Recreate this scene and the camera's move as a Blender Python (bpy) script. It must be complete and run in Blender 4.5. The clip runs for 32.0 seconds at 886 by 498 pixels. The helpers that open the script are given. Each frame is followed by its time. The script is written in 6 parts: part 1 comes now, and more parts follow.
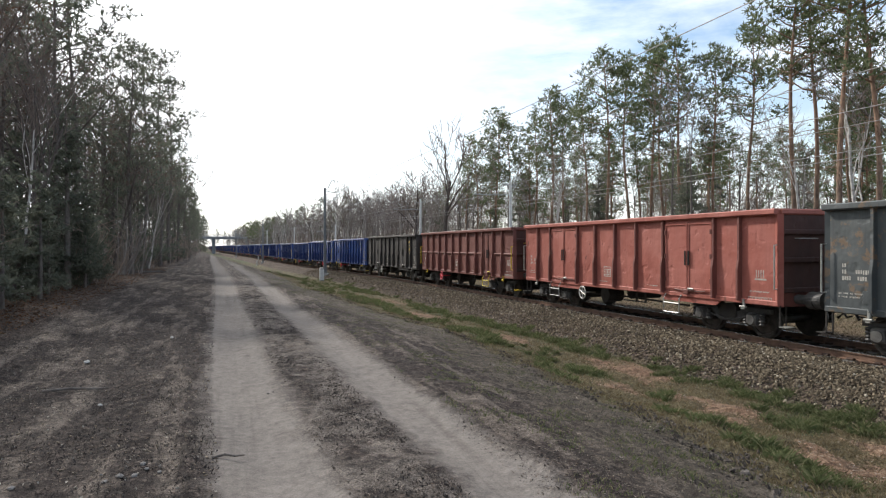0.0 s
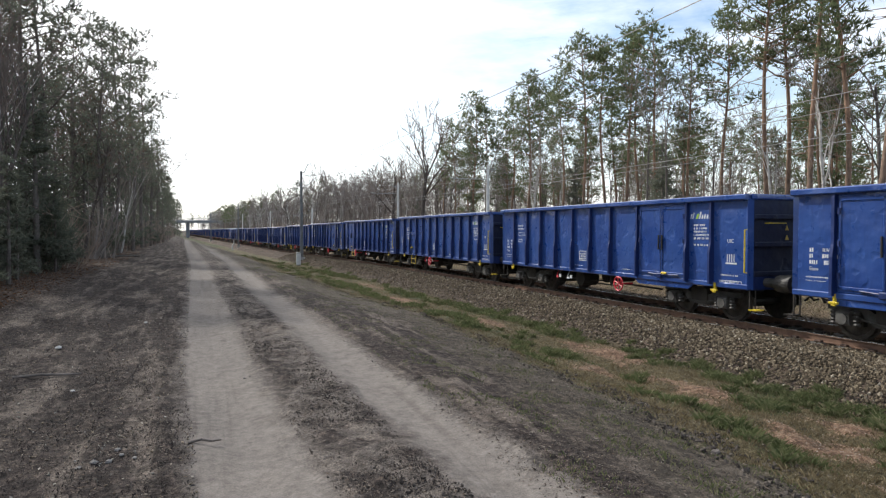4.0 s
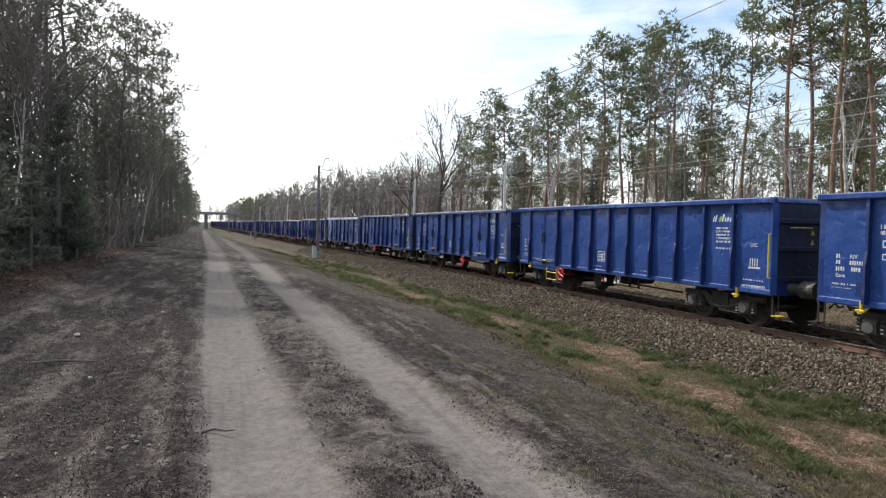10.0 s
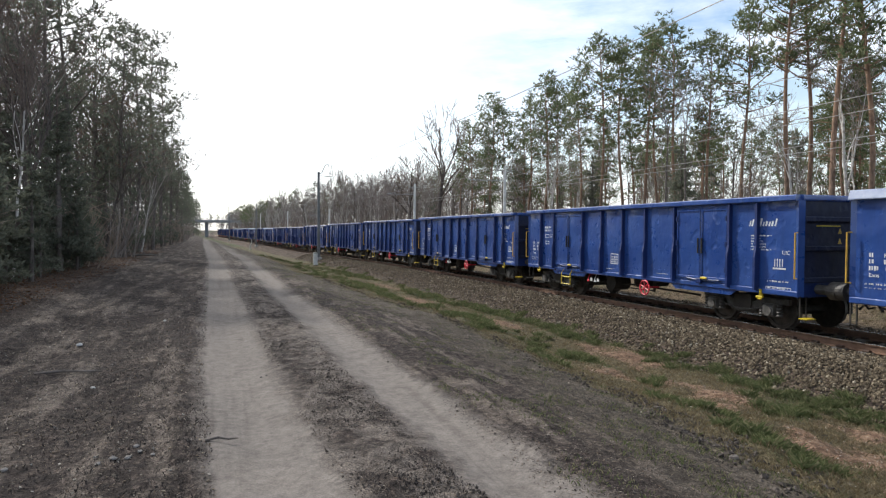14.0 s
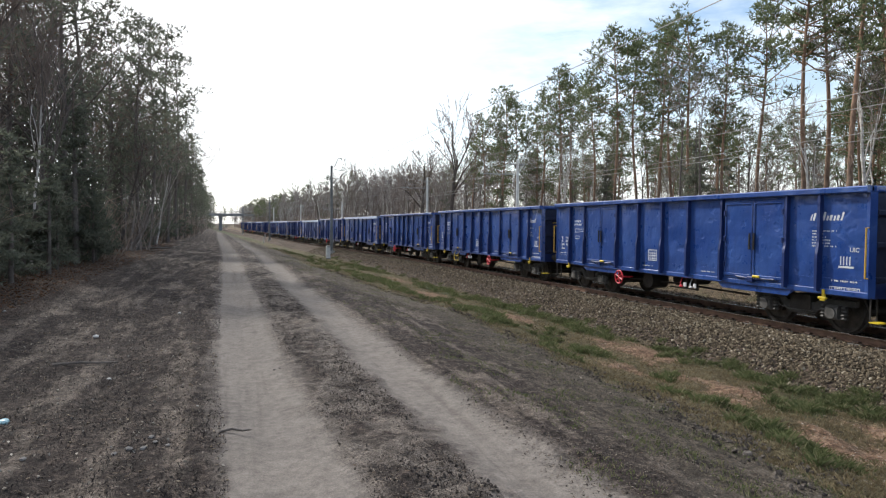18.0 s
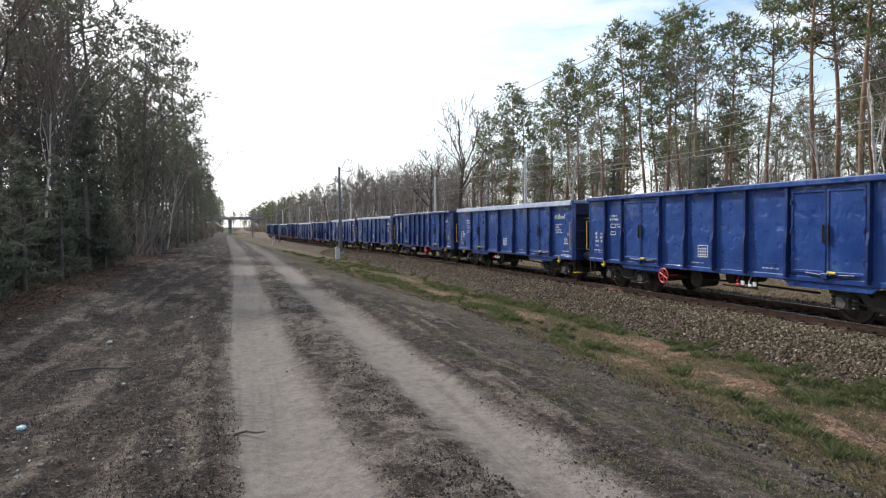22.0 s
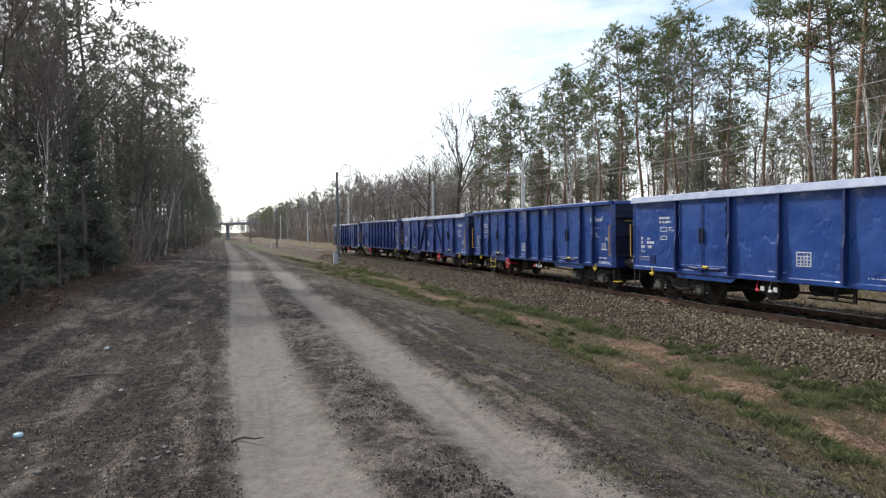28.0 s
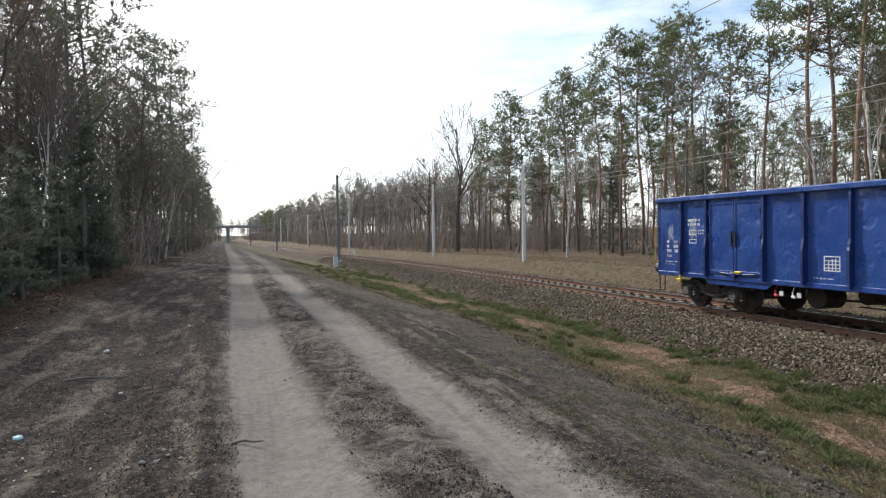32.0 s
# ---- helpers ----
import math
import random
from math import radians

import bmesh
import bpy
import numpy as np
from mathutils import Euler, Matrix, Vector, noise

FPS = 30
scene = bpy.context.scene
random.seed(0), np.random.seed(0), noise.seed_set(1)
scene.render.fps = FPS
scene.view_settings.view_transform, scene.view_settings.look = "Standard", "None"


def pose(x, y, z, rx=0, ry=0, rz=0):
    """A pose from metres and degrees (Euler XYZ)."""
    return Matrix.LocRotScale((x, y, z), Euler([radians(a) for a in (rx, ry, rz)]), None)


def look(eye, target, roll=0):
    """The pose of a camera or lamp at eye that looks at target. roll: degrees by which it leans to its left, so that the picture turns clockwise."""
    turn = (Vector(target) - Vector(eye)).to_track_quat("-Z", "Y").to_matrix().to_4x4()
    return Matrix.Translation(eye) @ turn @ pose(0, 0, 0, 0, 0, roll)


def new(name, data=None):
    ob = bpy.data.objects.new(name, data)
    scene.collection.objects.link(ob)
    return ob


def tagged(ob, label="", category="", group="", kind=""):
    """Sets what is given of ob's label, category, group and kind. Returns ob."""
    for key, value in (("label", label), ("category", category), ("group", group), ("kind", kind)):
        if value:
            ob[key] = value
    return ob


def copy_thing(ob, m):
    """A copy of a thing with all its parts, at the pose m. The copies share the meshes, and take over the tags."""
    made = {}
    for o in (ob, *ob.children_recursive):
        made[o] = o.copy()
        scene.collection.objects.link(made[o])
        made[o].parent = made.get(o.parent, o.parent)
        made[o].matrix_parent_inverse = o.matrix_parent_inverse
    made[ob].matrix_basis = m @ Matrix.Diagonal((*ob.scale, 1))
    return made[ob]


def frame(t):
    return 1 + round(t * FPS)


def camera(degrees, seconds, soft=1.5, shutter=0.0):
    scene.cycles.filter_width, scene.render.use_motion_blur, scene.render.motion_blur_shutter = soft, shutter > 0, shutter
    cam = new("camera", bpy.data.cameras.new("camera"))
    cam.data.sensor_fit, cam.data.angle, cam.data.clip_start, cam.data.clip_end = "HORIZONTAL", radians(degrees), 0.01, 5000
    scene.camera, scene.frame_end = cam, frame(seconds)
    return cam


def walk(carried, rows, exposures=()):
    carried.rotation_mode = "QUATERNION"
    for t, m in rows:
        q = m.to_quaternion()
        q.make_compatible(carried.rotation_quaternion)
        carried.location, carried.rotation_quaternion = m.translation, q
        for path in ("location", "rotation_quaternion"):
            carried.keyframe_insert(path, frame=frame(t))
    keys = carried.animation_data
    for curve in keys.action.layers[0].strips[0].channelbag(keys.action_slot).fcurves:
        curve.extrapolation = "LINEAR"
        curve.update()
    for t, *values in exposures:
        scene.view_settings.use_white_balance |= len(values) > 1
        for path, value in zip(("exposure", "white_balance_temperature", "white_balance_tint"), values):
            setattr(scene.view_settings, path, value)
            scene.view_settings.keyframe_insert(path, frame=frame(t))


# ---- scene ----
EYE = 1.9
cam = camera(69.07, 32.0, soft=1.2)

# seconds, yaw (to the left, from +y), pitch (up), roll: a hand-held camera turning on one spot
TURNS = [
    (0.0, -18.54, -0.27, -0.16),
    (0.5, -18.87, -0.03, -0.01),
    (1.0, -19.14, 0.05, -0.27),
    (1.5, -19.54, -0.23, -0.77),
    (2.0, -20.15, -0.72, -0.93),
    (2.5, -20.50, -1.11, -0.87),
    (3.0, -20.56, -1.37, -0.64),
    (3.5, -20.56, -1.54, -0.28),
    (5.5, -20.52, -1.91, 0.07),
    (6.0, -20.43, -2.00, -0.05),
    (6.5, -20.28, -2.06, 0.12),
    (7.0, -20.15, -2.16, 0.12),
    (7.5, -20.08, -2.40, -0.08),
    (8.0, -19.96, -2.50, 0.10),
    (8.5, -19.74, -2.47, 0.62),
    (9.0, -19.55, -2.25, 0.95),
    (9.5, -19.28, -2.05, 1.16),
    (10.0, -19.17, -1.96, 1.20),
    (10.5, -19.35, -2.03, 0.97),
    (11.0, -19.67, -2.17, 0.87),
    (11.5, -19.90, -2.36, 0.92),
    (12.0, -20.09, -2.40, 1.10),
    (12.5, -19.90, -2.28, 1.61),
    (13.0, -19.54, -2.03, 1.31),
    (13.5, -19.31, -1.76, 0.74),
    (14.0, -19.09, -1.58, 0.27),
    (14.5, -18.83, -1.51, 0.09),
    (16.5, -18.34, -1.95, 0.32),
    (17.0, -18.44, -1.98, 0.23),
    (17.5, -18.42, -2.07, 0.21),
    (18.0, -17.99, -2.13, 0.41),
    (18.5, -17.51, -2.20, 0.30),
    (19.0, -17.13, -2.29, -0.02),
    (19.5, -17.08, -2.26, -0.41),
    (20.0, -17.07, -2.15, -0.60),
    (20.5, -17.19, -2.08, -0.79),
    (21.0, -17.16, -2.11, -0.76),
    (21.5, -17.16, -2.09, -0.77),
    (22.0, -17.18, -2.24, -0.90),
    (22.5, -17.36, -2.45, -1.24),
    (23.0, -17.55, -2.61, -1.19),
    (23.5, -17.75, -2.69, -1.18),
    (24.0, -17.94, -2.79, -1.21),
    (24.5, -17.78, -2.70, -0.94),
    (25.0, -17.52, -2.52, -0.67),
    (25.5, -17.22, -2.36, -0.65),
    (27.5, -17.28, -1.85, -1.15),
    (28.0, -17.37, -1.83, -1.12),
    (28.5, -17.43, -1.85, -1.15),
    (29.0, -17.39, -1.88, -1.21),
    (29.5, -17.49, -1.93, -1.35),
    (30.0, -17.59, -1.87, -1.37),
    (30.5, -17.53, -1.79, -1.38),
    (31.0, -17.35, -1.69, -1.10),
    (31.5, -17.21, -1.55, -0.97),
    (32.0, -17.36, -1.56, -1.09),
]


def view(yaw, pitch, roll):
    a, b = radians(yaw), radians(pitch)
    way = Vector((-math.sin(a) * math.cos(b), math.cos(a) * math.cos(b), math.sin(b)))
    eye = Vector((0, 0, EYE))
    return look(eye, eye + way * 10, roll)


walk(cam, [(t, view(a, b, c)) for t, a, b, c in TURNS], [(0, 0.22), (32, 0.22)])

# ---- light ----
SUN_AZ, SUN_EL = -30.0, 40.0      # degrees from +y towards +x, and above the horizon
world = bpy.data.worlds.new("sky")
scene.world = world
world.use_nodes = True
wn = world.node_tree
wn.nodes.clear()
w_out = wn.nodes.new("ShaderNodeOutputWorld")
w_bg = wn.nodes.new("ShaderNodeBackground")
w_sky = wn.nodes.new("ShaderNodeTexSky")
w_sky.sky_type = "NISHITA"
w_sky.sun_disc = False
w_sky.sun_elevation = radians(SUN_EL)
w_sky.sun_rotation = radians(SUN_AZ)
w_sky.dust_density = 1.6
w_sky.air_density = 1.0
# thin bright cloud over the blue
w_tc = wn.nodes.new("ShaderNodeTexCoord")
w_map = wn.nodes.new("ShaderNodeMapping")
w_map.inputs["Scale"].default_value = (1.0, 1.6, 4.5)
w_map.inputs["Rotation"].default_value = (0.25, 0.1, 0.5)
w_no = wn.nodes.new("ShaderNodeTexNoise")
w_no.inputs["Scale"].default_value = 2.6
w_no.inputs["Detail"].default_value = 7.0
w_no.inputs["Roughness"].default_value = 0.62
w_ramp = wn.nodes.new("ShaderNodeValToRGB")
w_ramp.color_ramp.elements[0].position = 0.42
w_ramp.color_ramp.elements[0].color = (0.03, 0.03, 0.03, 1)
w_ramp.color_ramp.elements[1].position = 0.68
w_ramp.color_ramp.elements[1].color = (0.62, 0.62, 0.62, 1)
w_mix = wn.nodes.new("ShaderNodeMixRGB")
w_mix.inputs["Color2"].default_value = (10.4, 10.5, 10.8, 1)
wn.links.new(w_tc.outputs["Generated"], w_map.inputs["Vector"])
wn.links.new(w_map.outputs["Vector"], w_no.inputs["Vector"])
wn.links.new(w_no.outputs["Fac"], w_ramp.inputs["Fac"])
# the veil is thickest and brightest towards the sun
w_dot = wn.nodes.new("ShaderNodeVectorMath")
w_dot.operation = "DOT_PRODUCT"
_a, _e = radians(SUN_AZ), radians(SUN_EL)
SUN_WAY = Vector((math.sin(_a) * math.cos(_e), math.cos(_a) * math.cos(_e), math.sin(_e)))
w_dot.inputs[1].default_value = SUN_WAY
w_rng = wn.nodes.new("ShaderNodeMapRange")
w_rng.inputs["From Min"].default_value, w_rng.inputs["From Max"].default_value = 0.55, 0.80
w_add = wn.nodes.new("ShaderNodeMixRGB")
w_add.blend_type = "SCREEN"
w_add.inputs["Fac"].default_value = 1.0
wn.links.new(w_tc.outputs["Generated"], w_dot.inputs[0])
wn.links.new(w_dot.outputs["Value"], w_rng.inputs["Value"])
wn.links.new(w_ramp.outputs["Color"], w_add.inputs["Color1"])
wn.links.new(w_rng.outputs["Result"], w_add.inputs["Color2"])
# and towards the horizon
w_sep = wn.nodes.new("ShaderNodeSeparateXYZ")
w_low = wn.nodes.new("ShaderNodeMapRange")
w_low.inputs["From Min"].default_value, w_low.inputs["From Max"].default_value = 0.30, 0.02
w_low.inputs["To Max"].default_value = 0.34
w_veil = wn.nodes.new("ShaderNodeMixRGB")
w_veil.blend_type = "SCREEN"
w_veil.inputs["Fac"].default_value = 1.0
wn.links.new(w_tc.outputs["Generated"], w_sep.inputs["Vector"])
wn.links.new(w_sep.outputs["Z"], w_low.inputs["Value"])
wn.links.new(w_add.outputs["Color"], w_veil.inputs["Color1"])
wn.links.new(w_low.outputs["Result"], w_veil.inputs["Color2"])
wn.links.new(w_veil.outputs["Color"], w_mix.inputs["Fac"])
w_gain = wn.nodes.new("ShaderNodeMixRGB")
w_gain.blend_type = "MULTIPLY"
w_gain.inputs["Fac"].default_value = 1.0
w_gain.inputs["Color2"].default_value = (1.15, 1.27, 1.29, 1)
wn.links.new(w_sky.outputs["Color"], w_gain.inputs["Color1"])
wn.links.new(w_gain.outputs["Color"], w_mix.inputs["Color1"])
wn.links.new(w_mix.outputs["Color"], w_bg.inputs["Color"])
w_bg.inputs["Strength"].default_value = 0.13
wn.links.new(w_bg.outputs["Background"], w_out.inputs["Surface"])

sun = new("sun", bpy.data.lights.new("sun", "SUN"))
sun.data.energy = 3.6
sun.data.angle = radians(2.5)
sun.data.color = (1.0, 0.965, 0.90)
sun.matrix_world = look(SUN_WAY * 100, (0, 0, 0))


# ---- materials ----
def nodes_of(name):
    m = bpy.data.materials.new(name)
    m.use_nodes = True
    nt = m.node_tree
    return m, nt, nt.nodes["Principled BSDF"]


def coords(nt, scale, source="Object", stretch=(1, 1, 1)):
    tc = nt.nodes.new("ShaderNodeTexCoord")
    mp = nt.nodes.new("ShaderNodeMapping")
    mp.inputs["Scale"].default_value = tuple(scale * s for s in stretch)
    nt.links.new(tc.outputs[source], mp.inputs["Vector"])
    return mp.outputs["Vector"]


def noise_of(nt, vector, scale, detail=5.0, rough=0.6):
    n = nt.nodes.new("ShaderNodeTexNoise")
    n.inputs["Scale"].default_value = scale
    n.inputs["Detail"].default_value = detail
    n.inputs["Roughness"].default_value = rough
    nt.links.new(vector, n.inputs["Vector"])
    return n.outputs["Fac"]


def ramp_of(nt, fac, stops):
    r = nt.nodes.new("ShaderNodeValToRGB")
    e = r.color_ramp.elements
    while len(e) < len(stops):
        e.new(0.5)
    for i, (p, c) in enumerate(stops):
        e[i].position = p
        e[i].color = (*c, 1) if len(c) == 3 else c
    nt.links.new(fac, r.inputs["Fac"])
    return r.outputs["Color"]


def mix_of(nt, fac, a, b, kind="MIX"):
    m = nt.nodes.new("ShaderNodeMixRGB")
    m.blend_type = kind
    for key, v in (("Fac", fac), ("Color1", a), ("Color2", b)):
        if isinstance(v, (int, float)):
            m.inputs[key].default_value = v
        elif isinstance(v, tuple):
            m.inputs[key].default_value = (*v, 1)
        else:
            nt.links.new(v, m.inputs[key])
    return m.outputs["Color"]


def math_of(nt, op, a, b=0.0, clamp=False):
    m = nt.nodes.new("ShaderNodeMath")
    m.operation = op
    m.use_clamp = clamp
    for i, v in enumerate((a, b)):
        if isinstance(v, (int, float)):
            m.inputs[i].default_value = v
        else:
            nt.links.new(v, m.inputs[i])
    return m.outputs["Value"]


def band_of(nt, value, lo, hi, soft):
    """1 between lo and hi, falling to 0 over soft."""
    up = nt.nodes.new("ShaderNodeMapRange")
    up.inputs["From Min"].default_value, up.inputs["From Max"].default_value = lo - soft, lo + soft
    nt.links.new(value, up.inputs["Value"])
    dn = nt.nodes.new("ShaderNodeMapRange")
    dn.inputs["From Min"].default_value, dn.inputs["From Max"].default_value = hi + soft, hi - soft
    nt.links.new(value, dn.inputs["Value"])
    return math_of(nt, "MULTIPLY", up.outputs["Result"], dn.outputs["Result"])


def bump_of(nt, bsdf, height, strength, distance):
    b = nt.nodes.new("ShaderNodeBump")
    b.inputs["Strength"].default_value = strength
    b.inputs["Distance"].default_value = distance
    nt.links.new(height, b.inputs["Height"])
    nt.links.new(b.outputs["Normal"], bsdf.inputs["Normal"])


def plain(name, base, dark, rough=0.6, metal=0.0, scale=3.0, bump=0.15, rand=0.0, stain=None):
    """Two tones mixed by noise at two scales, with fine relief; stain: a third tone in blotches."""
    m, nt, b = nodes_of(name)
    v = coords(nt, 1.0)
    n1, n2 = noise_of(nt, v, scale), noise_of(nt, v, scale * 9, 3.0)
    col = ramp_of(nt, n1, [(0.36, dark), (0.62, base)])
    col = mix_of(nt, math_of(nt, "MULTIPLY", n2, 0.5), col, tuple(c * 0.72 for c in base))
    if stain:
        col = mix_of(nt, ramp_of(nt, noise_of(nt, v, scale * 0.6, 6.0), [(0.55, (0, 0, 0)), (0.68, (1, 1, 1))]), col, stain)
    if rand:
        oi = nt.nodes.new("ShaderNodeObjectInfo")
        hs = nt.nodes.new("ShaderNodeHueSaturation")
        k = nt.nodes.new("ShaderNodeMapRange")
        k.inputs["To Min"].default_value, k.inputs["To Max"].default_value = 1 - rand, 1 + rand
        nt.links.new(oi.outputs["Random"], k.inputs["Value"])
        nt.links.new(k.outputs["Result"], hs.inputs["Value"])
        nt.links.new(col, hs.inputs["Color"])
        col = hs.outputs["Color"]
    nt.links.new(col, b.inputs["Base Color"])
    b.inputs["Roughness"].default_value = rough
    b.inputs["Metallic"].default_value = metal
    if bump:
        bump_of(nt, b, n2, bump, 0.02)
    return m


def islands(name, stops, rough=0.85, thin=0.0):
    """Small loose pieces in one mesh, each of its own tone."""
    m, nt, b = nodes_of(name)
    g = nt.nodes.new("ShaderNodeNewGeometry")
    col = ramp_of(nt, g.outputs["Random Per Island"], stops)
    v = coords(nt, 1.0)
    col = mix_of(nt, math_of(nt, "MULTIPLY", noise_of(nt, v, 0.35), 0.55), col, tuple(c * 0.6 for c in stops[0][1]))
    nt.links.new(col, b.inputs["Base Color"])
    b.inputs["Roughness"].default_value = rough
    b.inputs["Specular IOR Level"].default_value = 0.25
    if thin:
        tr = nt.nodes.new("ShaderNodeBsdfTranslucent")
        nt.links.new(col, tr.inputs["Color"])
        mx = nt.nodes.new("ShaderNodeMixShader")
        mx.inputs["Fac"].default_value = thin
        nt.links.new(b.outputs["BSDF"], mx.inputs[1])
        nt.links.new(tr.outputs["BSDF"], mx.inputs[2])
        nt.links.new(mx.outputs["Shader"], nt.nodes["Material Output"].inputs["Surface"])
    return m


def paint(name, base, faded, flecks, dirt, rough=0.45, flecks_at=0.66, coat=0.0):
    """Wagon paint: dents, chalky fading, rusty or pale flecks, streaks that run down, road dirt."""
    m, nt, b = nodes_of(name)
    oi = nt.nodes.new("ShaderNodeObjectInfo")
    tc = nt.nodes.new("ShaderNodeTexCoord")
    ad = nt.nodes.new("ShaderNodeVectorMath")
    ad.operation = "ADD"
    nt.links.new(tc.outputs["Object"], ad.inputs[0])
    sc = nt.nodes.new("ShaderNodeVectorMath")
    sc.operation = "SCALE"
    sc.inputs[0].default_value = (37, 51, 13)
    nt.links.new(oi.outputs["Random"], sc.inputs["Scale"])
    nt.links.new(sc.outputs["Vector"], ad.inputs[1])
    v = ad.outputs["Vector"]
    sm = nt.nodes.new("ShaderNodeMapping")
    sm.inputs["Scale"].default_value = (3.0, 7.0, 0.5)
    nt.links.new(v, sm.inputs["Vector"])
    big, mid, fine = noise_of(nt, v, 0.9, 4), noise_of(nt, v, 3.2, 6, 0.65), noise_of(nt, v, 28, 4, 0.7)
    run = noise_of(nt, sm.outputs["Vector"], 1.6, 5)
    col = ramp_of(nt, big, [(0.35, base), (0.7, faded)])
    col = mix_of(nt, ramp_of(nt, run, [(0.5, (0, 0, 0)), (0.78, (0.5, 0.5, 0.5))]), col, dirt)
    col = mix_of(nt, ramp_of(nt, mid, [(flecks_at, (0, 0, 0)), (flecks_at + 0.06, (0.9, 0.9, 0.9))]), col, flecks)
    nt.links.new(col, b.inputs["Base Color"])
    r = nt.nodes.new("ShaderNodeMapRange")
    r.inputs["To Min"].default_value, r.inputs["To Max"].default_value = rough - 0.12, rough + 0.2
    nt.links.new(mid, r.inputs["Value"])
    nt.links.new(r.outputs["Result"], b.inputs["Roughness"])
    b.inputs["Coat Weight"].default_value = coat
    h = math_of(nt, "ADD", math_of(nt, "MULTIPLY", noise_of(nt, v, 1.15, 1.5, 0.4), 0.9), math_of(nt, "MULTIPLY", fine, 0.008))
    h = math_of(nt, "ADD", h, math_of(nt, "MULTIPLY", noise_of(nt, v, 2.9, 2.0, 0.45), 0.34))
    dent = ramp_of(nt, noise_of(nt, v, 3.6, 1.5, 0.4), [(0.60, (0, 0, 0)), (0.9, (1, 1, 1))])
    h = math_of(nt, "SUBTRACT", h, math_of(nt, "MULTIPLY", dent, 0.35))
    bump_of(nt, b, h, 0.8, 0.09)
    return m


# the pale blue flecks here are painted sky glints on the dented panels
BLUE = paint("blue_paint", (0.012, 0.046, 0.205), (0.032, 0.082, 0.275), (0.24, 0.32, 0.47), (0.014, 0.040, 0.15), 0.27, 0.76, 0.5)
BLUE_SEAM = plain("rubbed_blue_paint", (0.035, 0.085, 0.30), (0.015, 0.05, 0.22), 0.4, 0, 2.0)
# blue wagons' end walls face away from the sun: that shade is in this colour
BLUE_END_SHADE = paint("sooty_blue_paint", (0.004, 0.009, 0.034), (0.007, 0.014, 0.052), (0.05, 0.036, 0.026), (0.006, 0.007, 0.012), 0.6, 0.72)
# darker copy of the blue: the ribs' shaded flanks are painted in
BLUE_SHADE = paint("blue_paint_worn", (0.005, 0.019, 0.098), (0.009, 0.028, 0.135), (0.05, 0.06, 0.10), (0.008, 0.015, 0.05), 0.45, 0.74)
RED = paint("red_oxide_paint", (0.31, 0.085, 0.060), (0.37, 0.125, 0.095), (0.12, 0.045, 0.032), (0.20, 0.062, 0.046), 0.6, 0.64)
# end walls of red and brown wagons, darkened in the colour for their shade
BROWN_END_SHADE = paint("sooty_brown_paint", (0.055, 0.024, 0.019), (0.085, 0.036, 0.028), (0.11, 0.055, 0.036), (0.03, 0.019, 0.016), 0.7, 0.66)
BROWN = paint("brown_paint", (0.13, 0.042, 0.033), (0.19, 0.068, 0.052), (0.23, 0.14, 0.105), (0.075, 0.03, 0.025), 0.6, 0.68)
COAL = paint("coal_grimed_paint", (0.026, 0.022, 0.020), (0.052, 0.044, 0.038), (0.115, 0.075, 0.052), (0.045, 0.04, 0.037), 0.65, 0.62)
GREY = paint("grey_grimed_paint", (0.055, 0.062, 0.064), (0.085, 0.092, 0.09), (0.16, 0.105, 0.065), (0.025, 0.028, 0.03), 0.6, 0.57)
RIM = plain("chalky_rim_paint", (0.27, 0.32, 0.44), (0.13, 0.18, 0.33), 0.5, 0, 2.5)
SCRAPED = plain("scraped_pale_paint", (0.24, 0.27, 0.34), (0.05, 0.09, 0.22), 0.6, 0, 7.0)
FRAME = plain("grimy_steel", (0.05, 0.043, 0.038), (0.022, 0.02, 0.019), 0.6, 0.3, 4.0, 0.3)
BOX_STEEL = plain("pale_dusty_casting", (0.15, 0.143, 0.133), (0.05, 0.047, 0.044), 0.5, 0.25, 6.0, 0.3)
BOGIE = plain("dusty_cast_steel", (0.085, 0.08, 0.075), (0.028, 0.026, 0.024), 0.6, 0.25, 5.0, 0.3)
TYRE = plain("worn_wheel_steel", (0.10, 0.088, 0.078), (0.035, 0.03, 0.027), 0.5, 0.5, 6.0, 0.1)
YELLOW = plain("yellow_paint", (0.75, 0.55, 0.03), (0.5, 0.36, 0.02), 0.45, 0, 6)
OCHRE = plain("ochre_paint", (0.62, 0.36, 0.05), (0.4, 0.24, 0.04), 0.5, 0, 6)
SIGNAL_RED = plain("signal_red_paint", (0.68, 0.03, 0.055), (0.45, 0.025, 0.04), 0.4, 0, 6)
MARK = plain("white_marking_paint", (0.72, 0.72, 0.72), (0.5, 0.51, 0.54), 0.55, 0, 9)
MARK_OLD = plain("faded_marking_paint", (0.5, 0.47, 0.42), (0.28, 0.25, 0.22), 0.6, 0, 9)
MARK_GREEN = plain("green_marking_paint", (0.30, 0.50, 0.05), (0.22, 0.4, 0.05), 0.5, 0, 9)
PIPE = plain("galvanised_pipe", (0.45, 0.44, 0.40), (0.28, 0.27, 0.25), 0.4, 0.5, 8)
GOLD = plain("yellow_stencil", (0.62, 0.42, 0.08), (0.4, 0.27, 0.06), 0.6, 0, 9)
RAIL_SIDE = plain("rusty_rail", (0.21, 0.122, 0.08), (0.115, 0.066, 0.046), 0.75, 0.2, 5, 0.3)
RAIL_TOP = plain("bright_rail_head", (0.42, 0.40, 0.38), (0.28, 0.26, 0.24), 0.25, 0.9, 3, 0.05)
